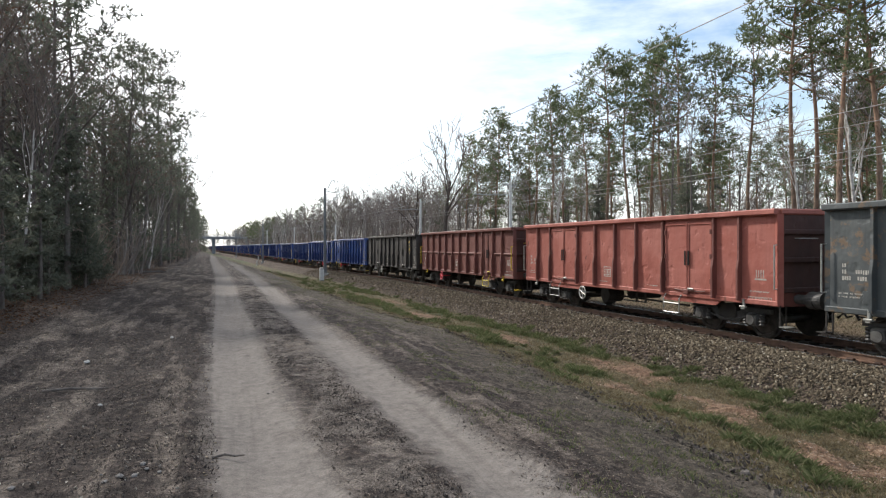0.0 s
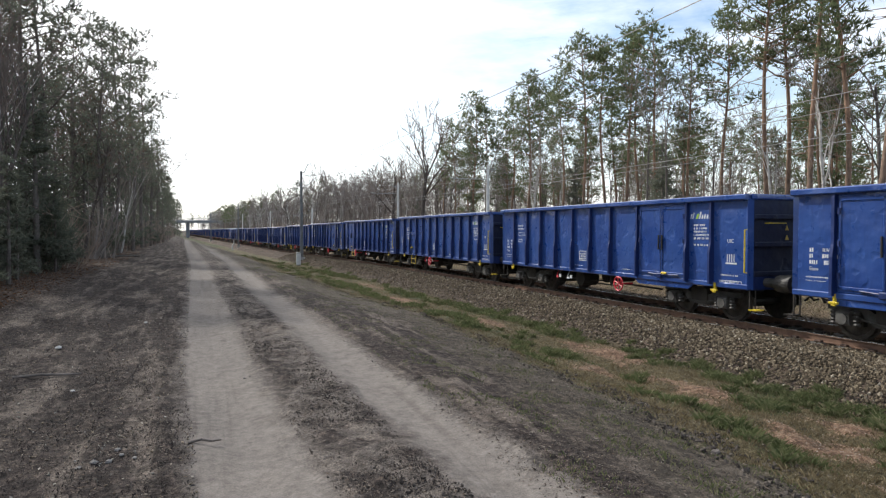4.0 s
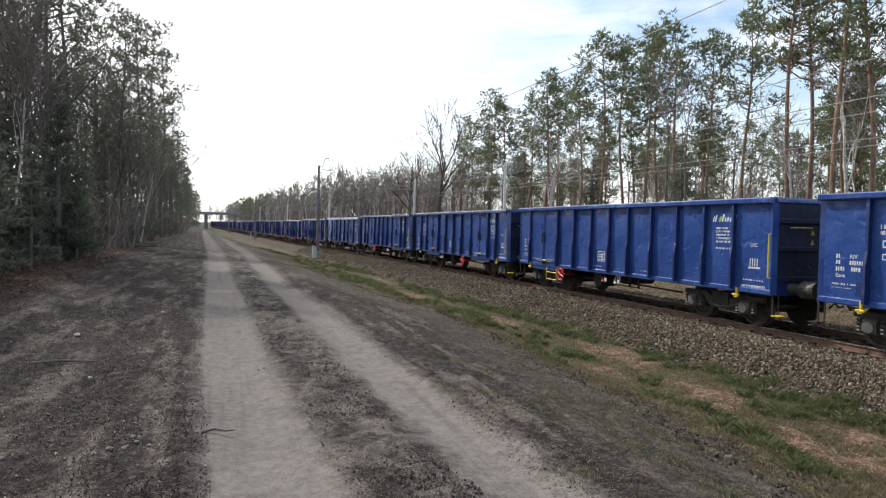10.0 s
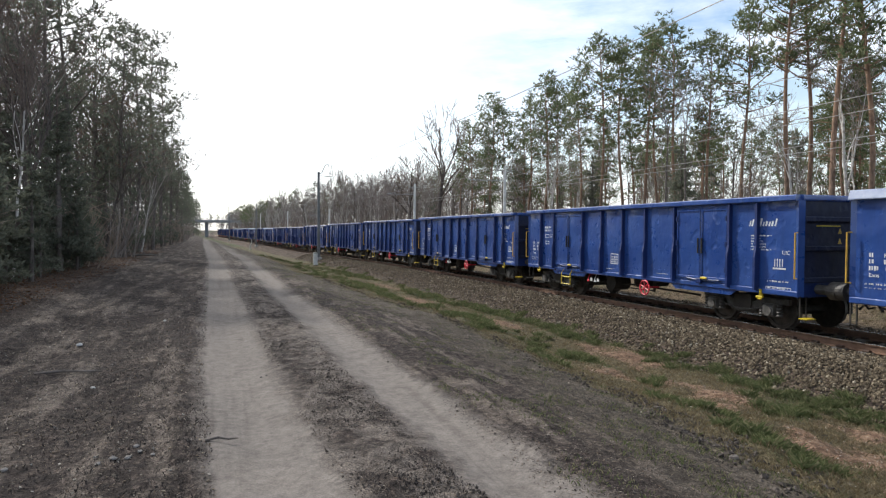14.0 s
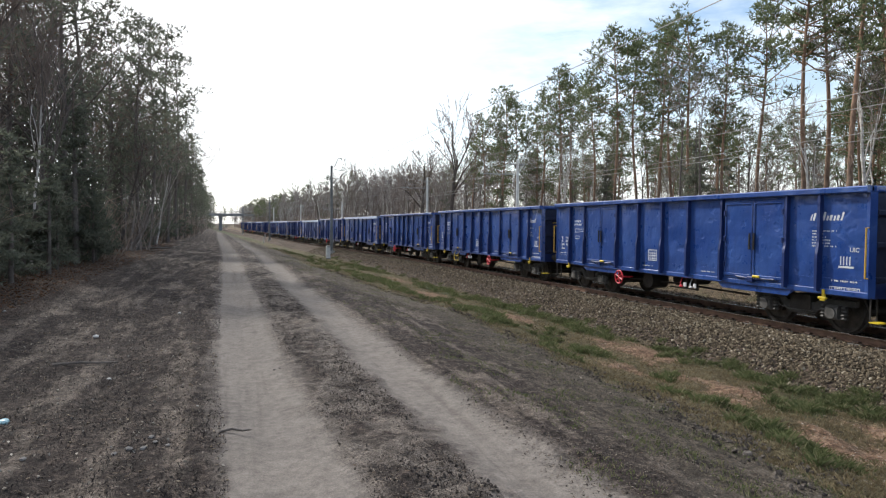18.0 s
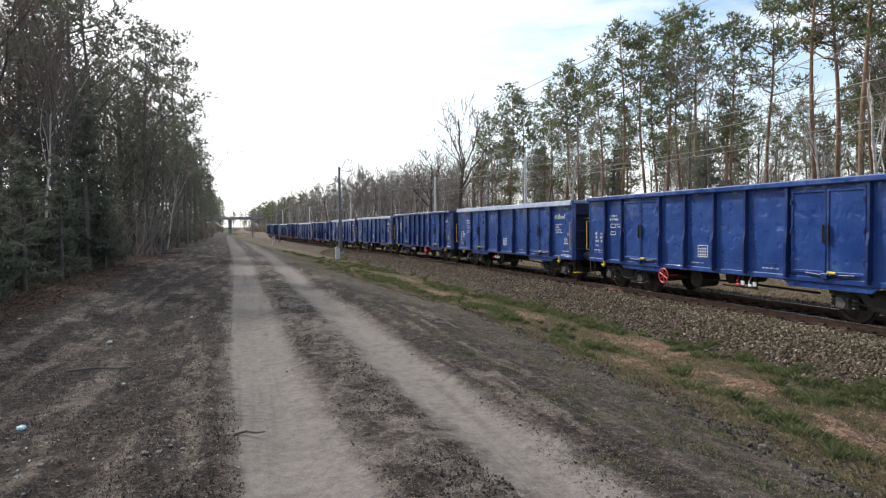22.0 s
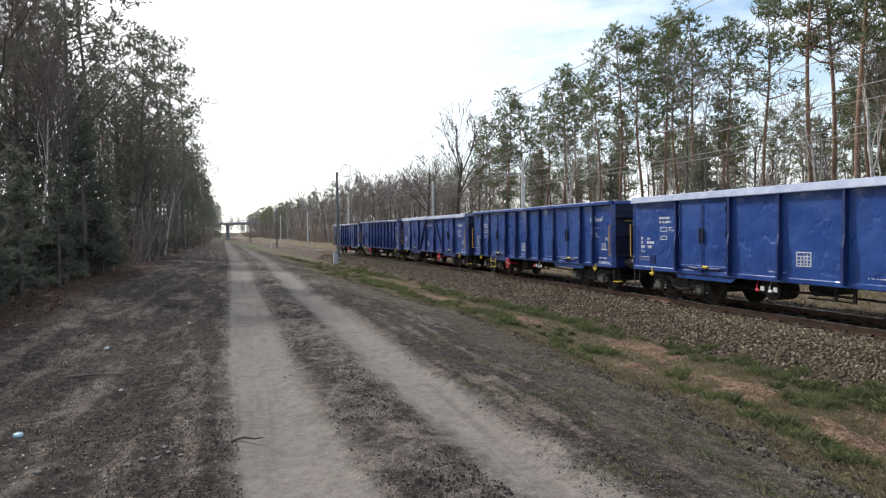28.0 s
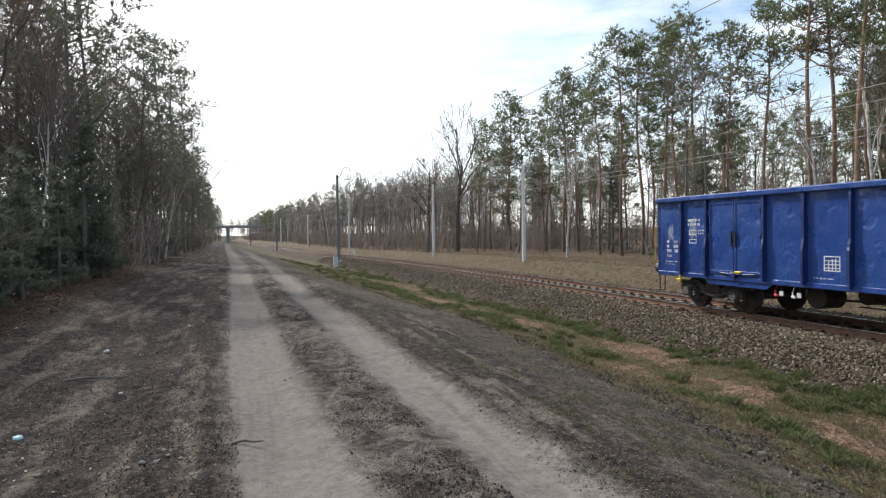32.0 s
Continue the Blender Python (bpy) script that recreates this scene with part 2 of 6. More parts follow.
SLEEPER = plain("weathered_concrete_sleeper", (0.17, 0.155, 0.138), (0.07, 0.062, 0.055), 0.85, 0, 5, 0.4, 0.2)
CLIP = plain("rusty_clip", (0.09, 0.05, 0.035), (0.045, 0.03, 0.022), 0.8, 0.2, 9)
CONCRETE = plain("weathered_concrete", (0.50, 0.49, 0.46), (0.34, 0.33, 0.31), 0.85, 0, 1.5, 0.3)
CONCRETE_DARK = plain("grey_bridge_concrete", (0.30, 0.31, 0.32), (0.2, 0.21, 0.22), 0.85, 0, 0.5, 0.2)
WHITE_PAINT = plain("white_lime_paint", (0.78, 0.78, 0.76), (0.6, 0.6, 0.57), 0.7, 0, 4)
GALV = plain("galvanised_steel", (0.36, 0.37, 0.37), (0.25, 0.25, 0.25), 0.5, 0.5, 4, 0.1)
MAST_STEEL = plain("grey_weathered_mast_paint", (0.25, 0.26, 0.26), (0.15, 0.155, 0.155), 0.6, 0.2, 3, 0.1)
WIRE = plain("weathered_copper_wire", (0.42, 0.41, 0.39), (0.3, 0.28, 0.26), 0.5, 0.5, 1, 0)
BARK_GREY = plain("grey_brown_bark", (0.19, 0.162, 0.142), (0.095, 0.08, 0.07), 0.95, 0, 6, 0.8)
# darker than BARK_GREY: the backlit look of trunks is put into the tone
BARK_DARK = plain("dark_oak_bark", (0.15, 0.124, 0.108), (0.075, 0.062, 0.054), 0.95, 0, 6, 0.8)
TWIG_DARK = plain("dark_brown_twigs", (0.23, 0.178, 0.15), (0.145, 0.112, 0.095), 0.9, 0, 1.0, 0)
BARK_BIRCH = plain("white_birch_bark", (0.62, 0.59, 0.55), (0.24, 0.21, 0.19), 0.8, 0, 5, 0.4)
# TWIG and TWIG_RED are lightened so their colour carries the distance haze
TWIG = plain("brown_twigs", (0.33, 0.285, 0.255), (0.22, 0.188, 0.166), 0.9, 0, 1.0, 0)
TWIG_RED = plain("reddish_undergrowth", (0.37, 0.285, 0.225), (0.24, 0.18, 0.14), 0.9, 0, 0.5, 0)
NEEDLES = islands("pine_needles", [(0.0, (0.112, 0.142, 0.074)), (0.5, (0.182, 0.212, 0.112)), (1.0, (0.268, 0.285, 0.162))], 0.7, 0.5)
NEEDLES_DARK = islands("dark_spruce_needles", [(0.0, (0.13, 0.142, 0.11)), (0.6, (0.18, 0.192, 0.145)), (1.0, (0.24, 0.25, 0.188))], 0.8, 0.5)
DRY_LEAF = islands("dry_brown_leaves", [(0.0, (0.11, 0.05, 0.024)), (0.6, (0.2, 0.095, 0.045)), (1.0, (0.28, 0.17, 0.09))], 0.85, 0.25)
GRASS = islands("short_grass", [(0.0, (0.082, 0.105, 0.042)), (0.5, (0.125, 0.15, 0.062)), (0.72, (0.18, 0.185, 0.09)), (1.0, (0.30, 0.265, 0.16))], 0.8, 0.4)
STRAW = islands("dry_straw_grass", [(0.0, (0.13, 0.10, 0.055)), (0.6, (0.23, 0.18, 0.105)), (1.0, (0.32, 0.27, 0.165))], 0.85, 0.25)
STONES = islands("crushed_ballast_stone", [(0.0, (0.045, 0.035, 0.023)), (0.3, (0.11, 0.084, 0.055)), (0.7, (0.195, 0.152, 0.100)), (0.92, (0.30, 0.242, 0.165)), (1.0, (0.46, 0.41, 0.32))])
CLODS = islands("dark_soil_clods", [(0.0, (0.045, 0.037, 0.032)), (0.5, (0.085, 0.07, 0.059)), (1.0, (0.16, 0.135, 0.114))])
SCRAPS = islands("dark_plant_scraps", [(0.0, (0.022, 0.018, 0.015)), (0.45, (0.05, 0.039, 0.032)), (0.65, (0.12, 0.08, 0.054)), (0.85, (0.19, 0.155, 0.122)), (1.0, (0.30, 0.265, 0.225))])
STALKS = islands("dead_heath_stalks", [(0.0, (0.03, 0.025, 0.025)), (0.5, (0.062, 0.051, 0.05)), (0.8, (0.115, 0.095, 0.086)), (1.0, (0.26, 0.22, 0.19))])
CHIPS = islands("pale_wood_chips", [(0.0, (0.16, 0.12, 0.085)), (0.6, (0.30, 0.25, 0.19)), (1.0, (0.48, 0.45, 0.40))])


def bark_pine():
    m, nt, b = nodes_of("pine_bark")
    tc = nt.nodes.new("ShaderNodeTexCoord")
    sp = nt.nodes.new("ShaderNodeSeparateXYZ")
    nt.links.new(tc.outputs["Object"], sp.inputs["Vector"])
    v = coords(nt, 1.0, "Object", (1, 1, 0.35))
    n = noise_of(nt, v, 9.0, 5)
    low = ramp_of(nt, n, [(0.35, (0.075, 0.06, 0.05)), (0.65, (0.16, 0.125, 0.10))])
    high = ramp_of(nt, n, [(0.35, (0.16, 0.10, 0.065)), (0.65, (0.33, 0.205, 0.135))])
    g = nt.nodes.new("ShaderNodeMapRange")
    g.inputs["From Min"].default_value, g.inputs["From Max"].default_value = 2.0, 7.5
    nt.links.new(math_of(nt, "ADD", sp.outputs["Z"], math_of(nt, "MULTIPLY", n, 2.0)), g.inputs["Value"])
    nt.links.new(mix_of(nt, g.outputs["Result"], low, high), b.inputs["Base Color"])
    b.inputs["Roughness"].default_value = 0.9
    bump_of(nt, b, n, 0.8, 0.03)
    return m


BARK_PINE = bark_pine()


def ground_material():
    """Soil by plan: UV holds metres across from the road's line and from the railway's line."""
    m, nt, b = nodes_of("sandy_forest_soil")
    cv = nt.nodes.new("ShaderNodeUVMap")
    cv.uv_map = "cover"
    cp = nt.nodes.new("ShaderNodeSeparateXYZ")
    nt.links.new(cv.outputs["UV"], cp.inputs["Vector"])
    uv = nt.nodes.new("ShaderNodeUVMap")
    uv.uv_map = "plan"
    sp = nt.nodes.new("ShaderNodeSeparateXYZ")
    nt.links.new(uv.outputs["UV"], sp.inputs["Vector"])
    v = coords(nt, 1.0)
    lv = coords(nt, 1.0, "Object", (1, 0.16, 1))
    n_big, n_mid, n_fine, n_grit = noise_of(nt, v, 0.28, 4), noise_of(nt, v, 1.7, 6, 0.65), noise_of(nt, v, 11, 5, 0.7), noise_of(nt, v, 60, 3, 0.7)
    n_long = noise_of(nt, lv, 2.4, 5, 0.6)
    wob = math_of(nt, "MULTIPLY", math_of(nt, "SUBTRACT", n_mid, 0.5), 0.9)
    wob2 = math_of(nt, "MULTIPLY", math_of(nt, "SUBTRACT", n_long, 0.5), 0.8)
    xr = math_of(nt, "ADD", sp.outputs["X"], math_of(nt, "ADD", math_of(nt, "MULTIPLY", wob, 0.55), math_of(nt, "MULTIPLY", wob2, 0.5)))
    xt = math_of(nt, "ADD", sp.outputs["Y"], math_of(nt, "MULTIPLY", wob, 1.6))
    soil = ramp_of(nt, n_fine, [(0.34, (0.015, 0.012, 0.011)), (0.5, (0.044, 0.035, 0.032)), (0.66, (0.118, 0.096, 0.084))])
    soil = mix_of(nt, ramp_of(nt, math_of(nt, "ADD", n_long, math_of(nt, "MULTIPLY", math_of(nt, "SUBTRACT", n_mid, 0.5), 0.35)), [(0.50, (0, 0, 0)), (0.58, (0.95, 0.95, 0.95))]), soil, ramp_of(nt, n_fine, [(0.33, (0.088, 0.074, 0.064)), (0.66, (0.20, 0.172, 0.150))]))
    litter = ramp_of(nt, n_fine, [(0.3, (0.055, 0.036, 0.025)), (0.6, (0.13, 0.084, 0.058)), (0.8, (0.2, 0.145, 0.1))])
    soil = mix_of(nt, math_of(nt, "MULTIPLY", band_of(nt, xr, -9.0, -4.6, 0.9), 0.8), soil, litter)
    sand = ramp_of(nt, n_fine, [(0.28, (0.116, 0.102, 0.092)), (0.5, (0.166, 0.148, 0.134)), (0.75, (0.21, 0.189, 0.172))])
    tread = noise_of(nt, coords(nt, 1.0, "Object", (1, 0.03, 1)), 7.0, 4, 0.65)
    sand = mix_of(nt, 1.0, sand, ramp_of(nt, tread, [(0.30, (0.82, 0.81, 0.80)), (0.44, (1.0, 1.0, 1.0)), (0.66, (1.05, 1.05, 1.05))]), "MULTIPLY")
    sand = mix_of(nt, ramp_of(nt, n_mid, [(0.55, (0, 0, 0)), (0.72, (0.6, 0.6, 0.6))]), sand, (0.10, 0.086, 0.075))
    rut_a, rut_b = band_of(nt, xr, -0.40, 0.62, 0.12), band_of(nt, xr, 1.50, 2.32, 0.14)
    rut = math_of(nt, "ADD", rut_a, rut_b, True)
    col = mix_of(nt, rut_a, soil, sand)
    ridge = ramp_of(nt, n_mid, [(0.42, (0, 0, 0)), (0.56, (1, 1, 1))])
    col = mix_of(nt, math_of(nt, "MULTIPLY", band_of(nt, xr, 0.55, 1.5, 0.2), math_of(nt, "MULTIPLY", ridge, 0.9)), col, sand)
    col = mix_of(nt, rut_b, col, sand)
    # verge of fine dark soil with thin grass, then the grassy ditch, then the stone bed
    verge = ramp_of(nt, n_fine, [(0.32, (0.042, 0.036, 0.029)), (0.52, (0.092, 0.08, 0.064)), (0.72, (0.165, 0.144, 0.114))])
    col = mix_of(nt, math_of(nt, "MULTIPLY", band_of(nt, xt, 3.0, 5.4, 0.4), 0.85), col, verge)
    ditch = ramp_of(nt, n_fine, [(0.3, (0.055, 0.048, 0.028)), (0.52, (0.115, 0.098, 0.056)), (0.75, (0.21, 0.17, 0.10))])
    green = ramp_of(nt, n_fine, [(0.32, (0.038, 0.048, 0.022)), (0.7, (0.098, 0.108, 0.054))])
    bare = ramp_of(nt, n_fine, [(0.34, (0.09, 0.054, 0.036)), (0.5, (0.185, 0.118, 0.079)), (0.64, (0.30, 0.215, 0.152))])
    edge = math_of(nt, "MULTIPLY", math_of(nt, "SUBTRACT", n_fine, 0.5), 1.1)
    ditch = mix_of(nt, band_of(nt, math_of(nt, "ADD", cp.outputs["Y"], edge), 0.5, 9.0, 0.14), ditch, green)
    ditch = mix_of(nt, band_of(nt, math_of(nt, "ADD", cp.outputs["X"], edge), 0.5, 9.0, 0.14), ditch, bare)
    col = mix_of(nt, band_of(nt, xt, 4.45, 9.9, 0.3), col, ditch)
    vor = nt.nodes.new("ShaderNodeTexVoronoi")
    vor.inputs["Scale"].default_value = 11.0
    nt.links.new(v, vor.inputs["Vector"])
    # pale stone middles, near-black borders: shade of the crevices drawn as colour
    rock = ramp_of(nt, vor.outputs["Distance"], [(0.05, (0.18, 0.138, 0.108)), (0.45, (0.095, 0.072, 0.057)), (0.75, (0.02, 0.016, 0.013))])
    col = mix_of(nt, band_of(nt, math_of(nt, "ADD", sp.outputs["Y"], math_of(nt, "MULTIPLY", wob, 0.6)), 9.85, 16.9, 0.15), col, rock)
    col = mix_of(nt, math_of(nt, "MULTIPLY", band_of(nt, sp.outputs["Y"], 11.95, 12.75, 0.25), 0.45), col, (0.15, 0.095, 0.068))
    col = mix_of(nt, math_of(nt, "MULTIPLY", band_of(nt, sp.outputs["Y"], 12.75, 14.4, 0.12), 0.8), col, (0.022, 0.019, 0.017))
    bank = ramp_of(nt, n_fine, [(0.3, (0.085, 0.066, 0.045)), (0.55, (0.155, 0.122, 0.084)), (0.8, (0.225, 0.18, 0.128))])
    bank = mix_of(nt, ramp_of(nt, n_mid, [(0.5, (0, 0, 0)), (0.65, (0.7, 0.7, 0.7))]), bank, green)
    far_litter = mix_of(nt, n_mid, litter, bank)
    col = mix_of(nt, band_of(nt, sp.outputs["Y"], 16.7, 400.0, 0.3), col, bank)
    col = mix_of(nt, band_of(nt, sp.outputs["Y"], 21.5, 4000.0, 1.0), col, far_litter)
    grit = ramp_of(nt, n_grit, [(0.36, (0.40, 0.385, 0.375)), (0.5, (0.93, 0.9, 0.875)), (0.64, (1.58, 1.52, 1.46))])
    calm = math_of(nt, "SUBTRACT", 1.0, math_of(nt, "MULTIPLY", rut, 0.72))
    col = mix_of(nt, calm, col, mix_of(nt, 1.0, col, grit, "MULTIPLY"))
    blot = ramp_of(nt, noise_of(nt, v, 4.5, 4, 0.7), [(0.38, (0.5, 0.495, 0.49)), (0.54, (1.04, 1.03, 1.02))])
    col = mix_of(nt, math_of(nt, "MULTIPLY", calm, 0.8), col, blot, "MULTIPLY")
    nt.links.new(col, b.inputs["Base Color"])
    b.inputs["Roughness"].default_value = 0.95
    b.inputs["Specular IOR Level"].default_value = 0.2
    h = math_of(nt, "ADD", math_of(nt, "MULTIPLY", n_fine, 1.0), math_of(nt, "MULTIPLY", n_grit, 0.35))
    h = math_of(nt, "ADD", h, math_of(nt, "MULTIPLY", n_mid, 0.7))
    h = math_of(nt, "ADD", math_of(nt, "MULTIPLY", h, calm), math_of(nt, "MULTIPLY", tread, 0.06))
    bump_of(nt, b, h, 1.0, 0.06)
    return m


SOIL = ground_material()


# ---- mesh helpers ----
def mesh_from(name, verts, faces, material, smooth=False):
    me = bpy.data.meshes.new(name)
    me.from_pydata([tuple(v) for v in verts] if not isinstance(verts, np.ndarray) else verts.tolist(), [], faces if isinstance(faces, list) else faces.tolist())
    me.materials.append(material)
    if smooth:
        me.polygons.foreach_set("use_smooth", [True] * len(me.polygons))
    me.update()
    return me


class Shape:
    """Collects boxes, prisms and tubes into one mesh."""

    def __init__(self):
        self.v, self.f = [], []

    def add(self, verts, faces):
        n = len(self.v)
        self.v += [tuple(p) for p in verts]
        self.f += [tuple(i + n for i in f) for f in faces]
        return self

    def box(self, x0, x1, y0, y1, z0, z1, c=0.0):
        """A box; c: chamfer of the edges along its longest side."""
        if c <= 0:
            vs = [(x, y, z) for x in (x0, x1) for y in (y0, y1) for z in (z0, z1)]
            return self.add(vs, [(0, 1, 3, 2), (4, 6, 7, 5), (0, 4, 5, 1), (2, 3, 7, 6), (0, 2, 6, 4), (1, 5, 7, 3)])
        lo, hi = (x0, y0, z0), (x1, y1, z1)
        k = max(range(3), key=lambda i: hi[i] - lo[i])
        i, j = [(1, 2), (2, 0), (0, 1)][k]
        c = min(c, (hi[i] - lo[i]) * 0.45, (hi[j] - lo[j]) * 0.45)
        ring = [(lo[i] + c, lo[j]), (hi[i] - c, lo[j]), (hi[i], lo[j] + c), (hi[i], hi[j] - c), (hi[i] - c, hi[j]), (lo[i] + c, hi[j]), (lo[i], hi[j] - c), (lo[i], lo[j] + c)]
        vs = []
        for e in (lo[k], hi[k]):
            for a, b in ring:
                p = [0, 0, 0]
                p[k], p[i], p[j] = e, a, b
                vs.append(tuple(p))
        fs = [tuple(range(7, -1, -1)), tuple(range(8, 16))] + [(n, (n + 1) % 8, 8 + (n + 1) % 8, 8 + n) for n in range(8)]
        return self.add(vs, fs)

    def prism(self, outline, axis, lo, hi):
        """An outline of (a, b) drawn out along an axis. x: (y, z); y: (x, z); z: (x, y)."""
        n = len(outline)
        put = {"x": lambda a, b, e: (e, a, b), "y": lambda a, b, e: (a, e, b), "z": lambda a, b, e: (a, b, e)}[axis]
        vs = [put(a, b, e) for e in (lo, hi) for a, b in outline]
        return self.add(vs, [tuple(range(n - 1, -1, -1)), tuple(range(n, 2 * n))] + [(i, (i + 1) % n, n + (i + 1) % n, n + i) for i in range(n)])

    def tube(self, path, radii, sides=6, cap=True):
        pts = [Vector(p) for p in path]
        if not isinstance(radii, (list, tuple)):
            radii = [radii] * len(pts)
        vs = []
        for i, p in enumerate(pts):
            d = (pts[min(i + 1, len(pts) - 1)] - pts[max(i - 1, 0)])
            d = d.normalized() if d.length > 1e-9 else Vector((0, 0, 1))
            a = d.cross(Vector((0, 0, 1)) if abs(d.z) < 0.9 else Vector((1, 0, 0))).normalized()
            b = d.cross(a)
            for k in range(sides):
                w = 2 * math.pi * k / sides
                vs.append(p + (a * math.cos(w) + b * math.sin(w)) * radii[i])
        fs = [(i * sides + k, i * sides + (k + 1) % sides, (i + 1) * sides + (k + 1) % sides, (i + 1) * sides + k) for i in range(len(pts) - 1) for k in range(sides)]
        if cap:
            fs += [tuple(range(sides - 1, -1, -1)), tuple(range((len(pts) - 1) * sides, len(pts) * sides))]
        return self.add(vs, fs)

    def lathe(self, profile, axis, at, n=20):
        """Rings of (along, radius) about an axis through at, closed at both ends."""
        k = "xyz".index(axis)
        i, j = [(1, 2), (2, 0), (0, 1)][k]
        vs = []
        for e, r in profile:
            for m in range(n):
                p = [0, 0, 0]
                w = 2 * math.pi * m / n
                p[k], p[i], p[j] = at[k] + e, at[i] + r * math.cos(w), at[j] + r * math.sin(w)
                vs.append(tuple(p))
        q = len(profile)
        fs = [(a * n + m, a * n + (m + 1) % n, (a + 1) * n + (m + 1) % n, (a + 1) * n + m) for a in range(q - 1) for m in range(n)]
        return self.add(vs, fs + [tuple(range(n - 1, -1, -1)), tuple(range((q - 1) * n, q * n))])

    def mesh(self, name, material, smooth=False):
        return mesh_from(name, self.v, self.f, material, smooth)


def part(name, data, parent, label="", at=(0, 0, 0)):
    ob = new(name, data)
    ob.parent = parent
    ob.location = at
    if label:
        ob["label"] = label
    return ob


def shaped(name, shape, material, parent, label="", smooth=False):
    return part(name, shape.mesh(name, material, smooth), parent, label)


# ---- plan ----
RAIL_Z = -0.38          # rail head beside the camera; the road is 0
LINE = 13.46            # middle of the railway beside the camera


def bend(y):
    """How far the railway's line has turned to the left at y."""
    y = max(y, 0.0)
    return -0.86 * (min(y, 80.0) / 50.0) ** 2 - 0.055 * max(y - 80.0, 0.0)


def sag(y):
    return -0.13 * (min(max(y, 0.0), 90.0) / 50.0) ** 2


def line_pose(y):
    x = LINE + bend(y)
    dy = 0.5
    turn = math.degrees(math.atan2(-(bend(y + dy) - bend(y - dy)), 2 * dy))
    return x, RAIL_Z + sag(y), turn


def road_x(y):
    return float(np.interp(y, (0, 5, 9, 17, 43, 100, 300), (0.35, 0.26, 0.08, -0.02, -0.35, -2.0, -6.5)))


def wood_edge(y):
    return -5.9 - 0.017 * max(y - 120.0, 0.0)


PROFILE_U = [-4000, -30, -6.0, -1.2, 3.0, 5.0, 7.0, 9.0, 9.75, 11.2, 12.2, 12.5, 14.4, 14.8, 15.75, 16.6, 18.6, 24, 80, 4000]
PROFILE_Z = [0.3, 0.3, 0.12, 0.0, 0.0, -0.32, -0.76, -0.96, -1.0, -0.52, -0.515, -0.57, -0.57, -0.52, -0.53, -0.8, 0.02, 0.15, 0.3, 0.3]


def ground_z(x, y, rough=True):
    u = x - bend(y)
    z = float(np.interp(u, PROFILE_U, PROFILE_Z))
    if u > 3:
        z += sag(y) * min((u - 3) / 4, 1.0)
    if rough:
        r = x - road_x(y)
        if u < 9.3 or u > 16.5:
            z += 0.10 * noise.noise(Vector((x * 0.22, y * 0.16, 3.1)))
            z += 0.035 * noise.noise(Vector((x * 1.3, y * 0.8, 7.7)))
        if 4.4 < u < 9.9:
            z += 0.10 * min(u - 4.4, 9.9 - u, 1.0) * noise.noise(Vector((x * 1.7, y * 1.25, 8.4)))
        if -6 < r < 9:
            k = 0.007 if (-0.4 < r < 0.6 or 1.5 < r < 2.3) else 0.045
            z += k * noise.noise(Vector((x * 4.1, y * 3.2, 1.3))) + 0.5 * k * noise.noise(Vector((x * 11, y * 9, 5.3)))
            z -= 0.07 * math.exp(-((r - 0.1) / 0.4) ** 2) + 0.07 * math.exp(-((r - 1.9) / 0.35) ** 2)
            z -= 0.05 * math.exp(-((r + 1.5) / 0.25) ** 2) + 0.05 * math.exp(-((r + 3.0) / 0.25) ** 2)
            z += 0.03 * max(0.0, noise.noise(Vector((x * 7, y * 2.0, 9.9)))) * (1 if 0.6 < r < 1.5 or r < -0.6 else 0.2)
    return z


# bare sandy spots and green clumps in the ditch: across from the line, along it, half widths
BARE_SPOTS = [(8.7, 12.6, 0.75, 1.6), (7.9, 8.8, 0.6, 1.2), (7.0, 5.7, 0.7, 1.0), (8.1, 17.6, 0.45, 1.5), (7.6, 24.0, 0.5, 2.2), (6.1, 4.0, 0.5, 0.6), (8.3, 6.4, 0.4, 0.6), (6.9, 10.4, 0.4, 0.9), (8.4, 32.0, 0.5, 2.6)]
GREEN_SPOTS = [(9.5, 11.8, 0.7, 1.6), (8.2, 7.6, 0.7, 0.8), (9.6, 8.6, 0.6, 1.9), (9.4, 20.0, 0.5, 4.0), (7.3, 12.0, 0.5, 1.5), (6.5, 7.5, 0.5, 1.0), (9.4, 15.5, 0.5, 1.5), (6.9, 17.0, 0.6, 2.5), (8.8, 28.0, 0.7, 4.0), (5.8, 5.4, 0.5, 0.8), (9.4, 5.8, 0.6, 1.0), (7.2, 4.4, 0.5, 0.5), (8.6, 42.0, 0.8, 6.0), (6.8, 30.0, 0.8, 5.0)]


def spot(u, y, spots):
    return max(0.0, max(1.25 - math.hypot((u - a) / c, (y - b) / d) * 0.75 for a, b, c, d in spots))


def cover(x, y):
    """How bare and how green the ditch is at a place, each about 0 to 1."""
    u = x - bend(y)
    n = noise.noise(Vector((x * 0.9, y * 0.7, 2.0)))
    m = noise.noise(Vector((x * 2.4, y * 1.7, 4.0)))
    bare = 0.8 * spot(u, y, BARE_SPOTS) + 0.62 * m
    green = max(spot(u, y, GREEN_SPOTS), 0.42 + 0.6 * n) * 0.85 + 0.75 * m - 0.5 * bare
    if u < 5.2 + verge_shift(y):
        green -= 0.35 * (5.2 + verge_shift(y) - u)
    return bare, green


def verge_shift(y):
    """How far the dark bare verge reaches towards the ditch."""
    return float(np.interp(y, (2, 5, 8, 13, 20, 32), (0.05, 0.4, 0.85, 1.4, 0.8, -0.4)))


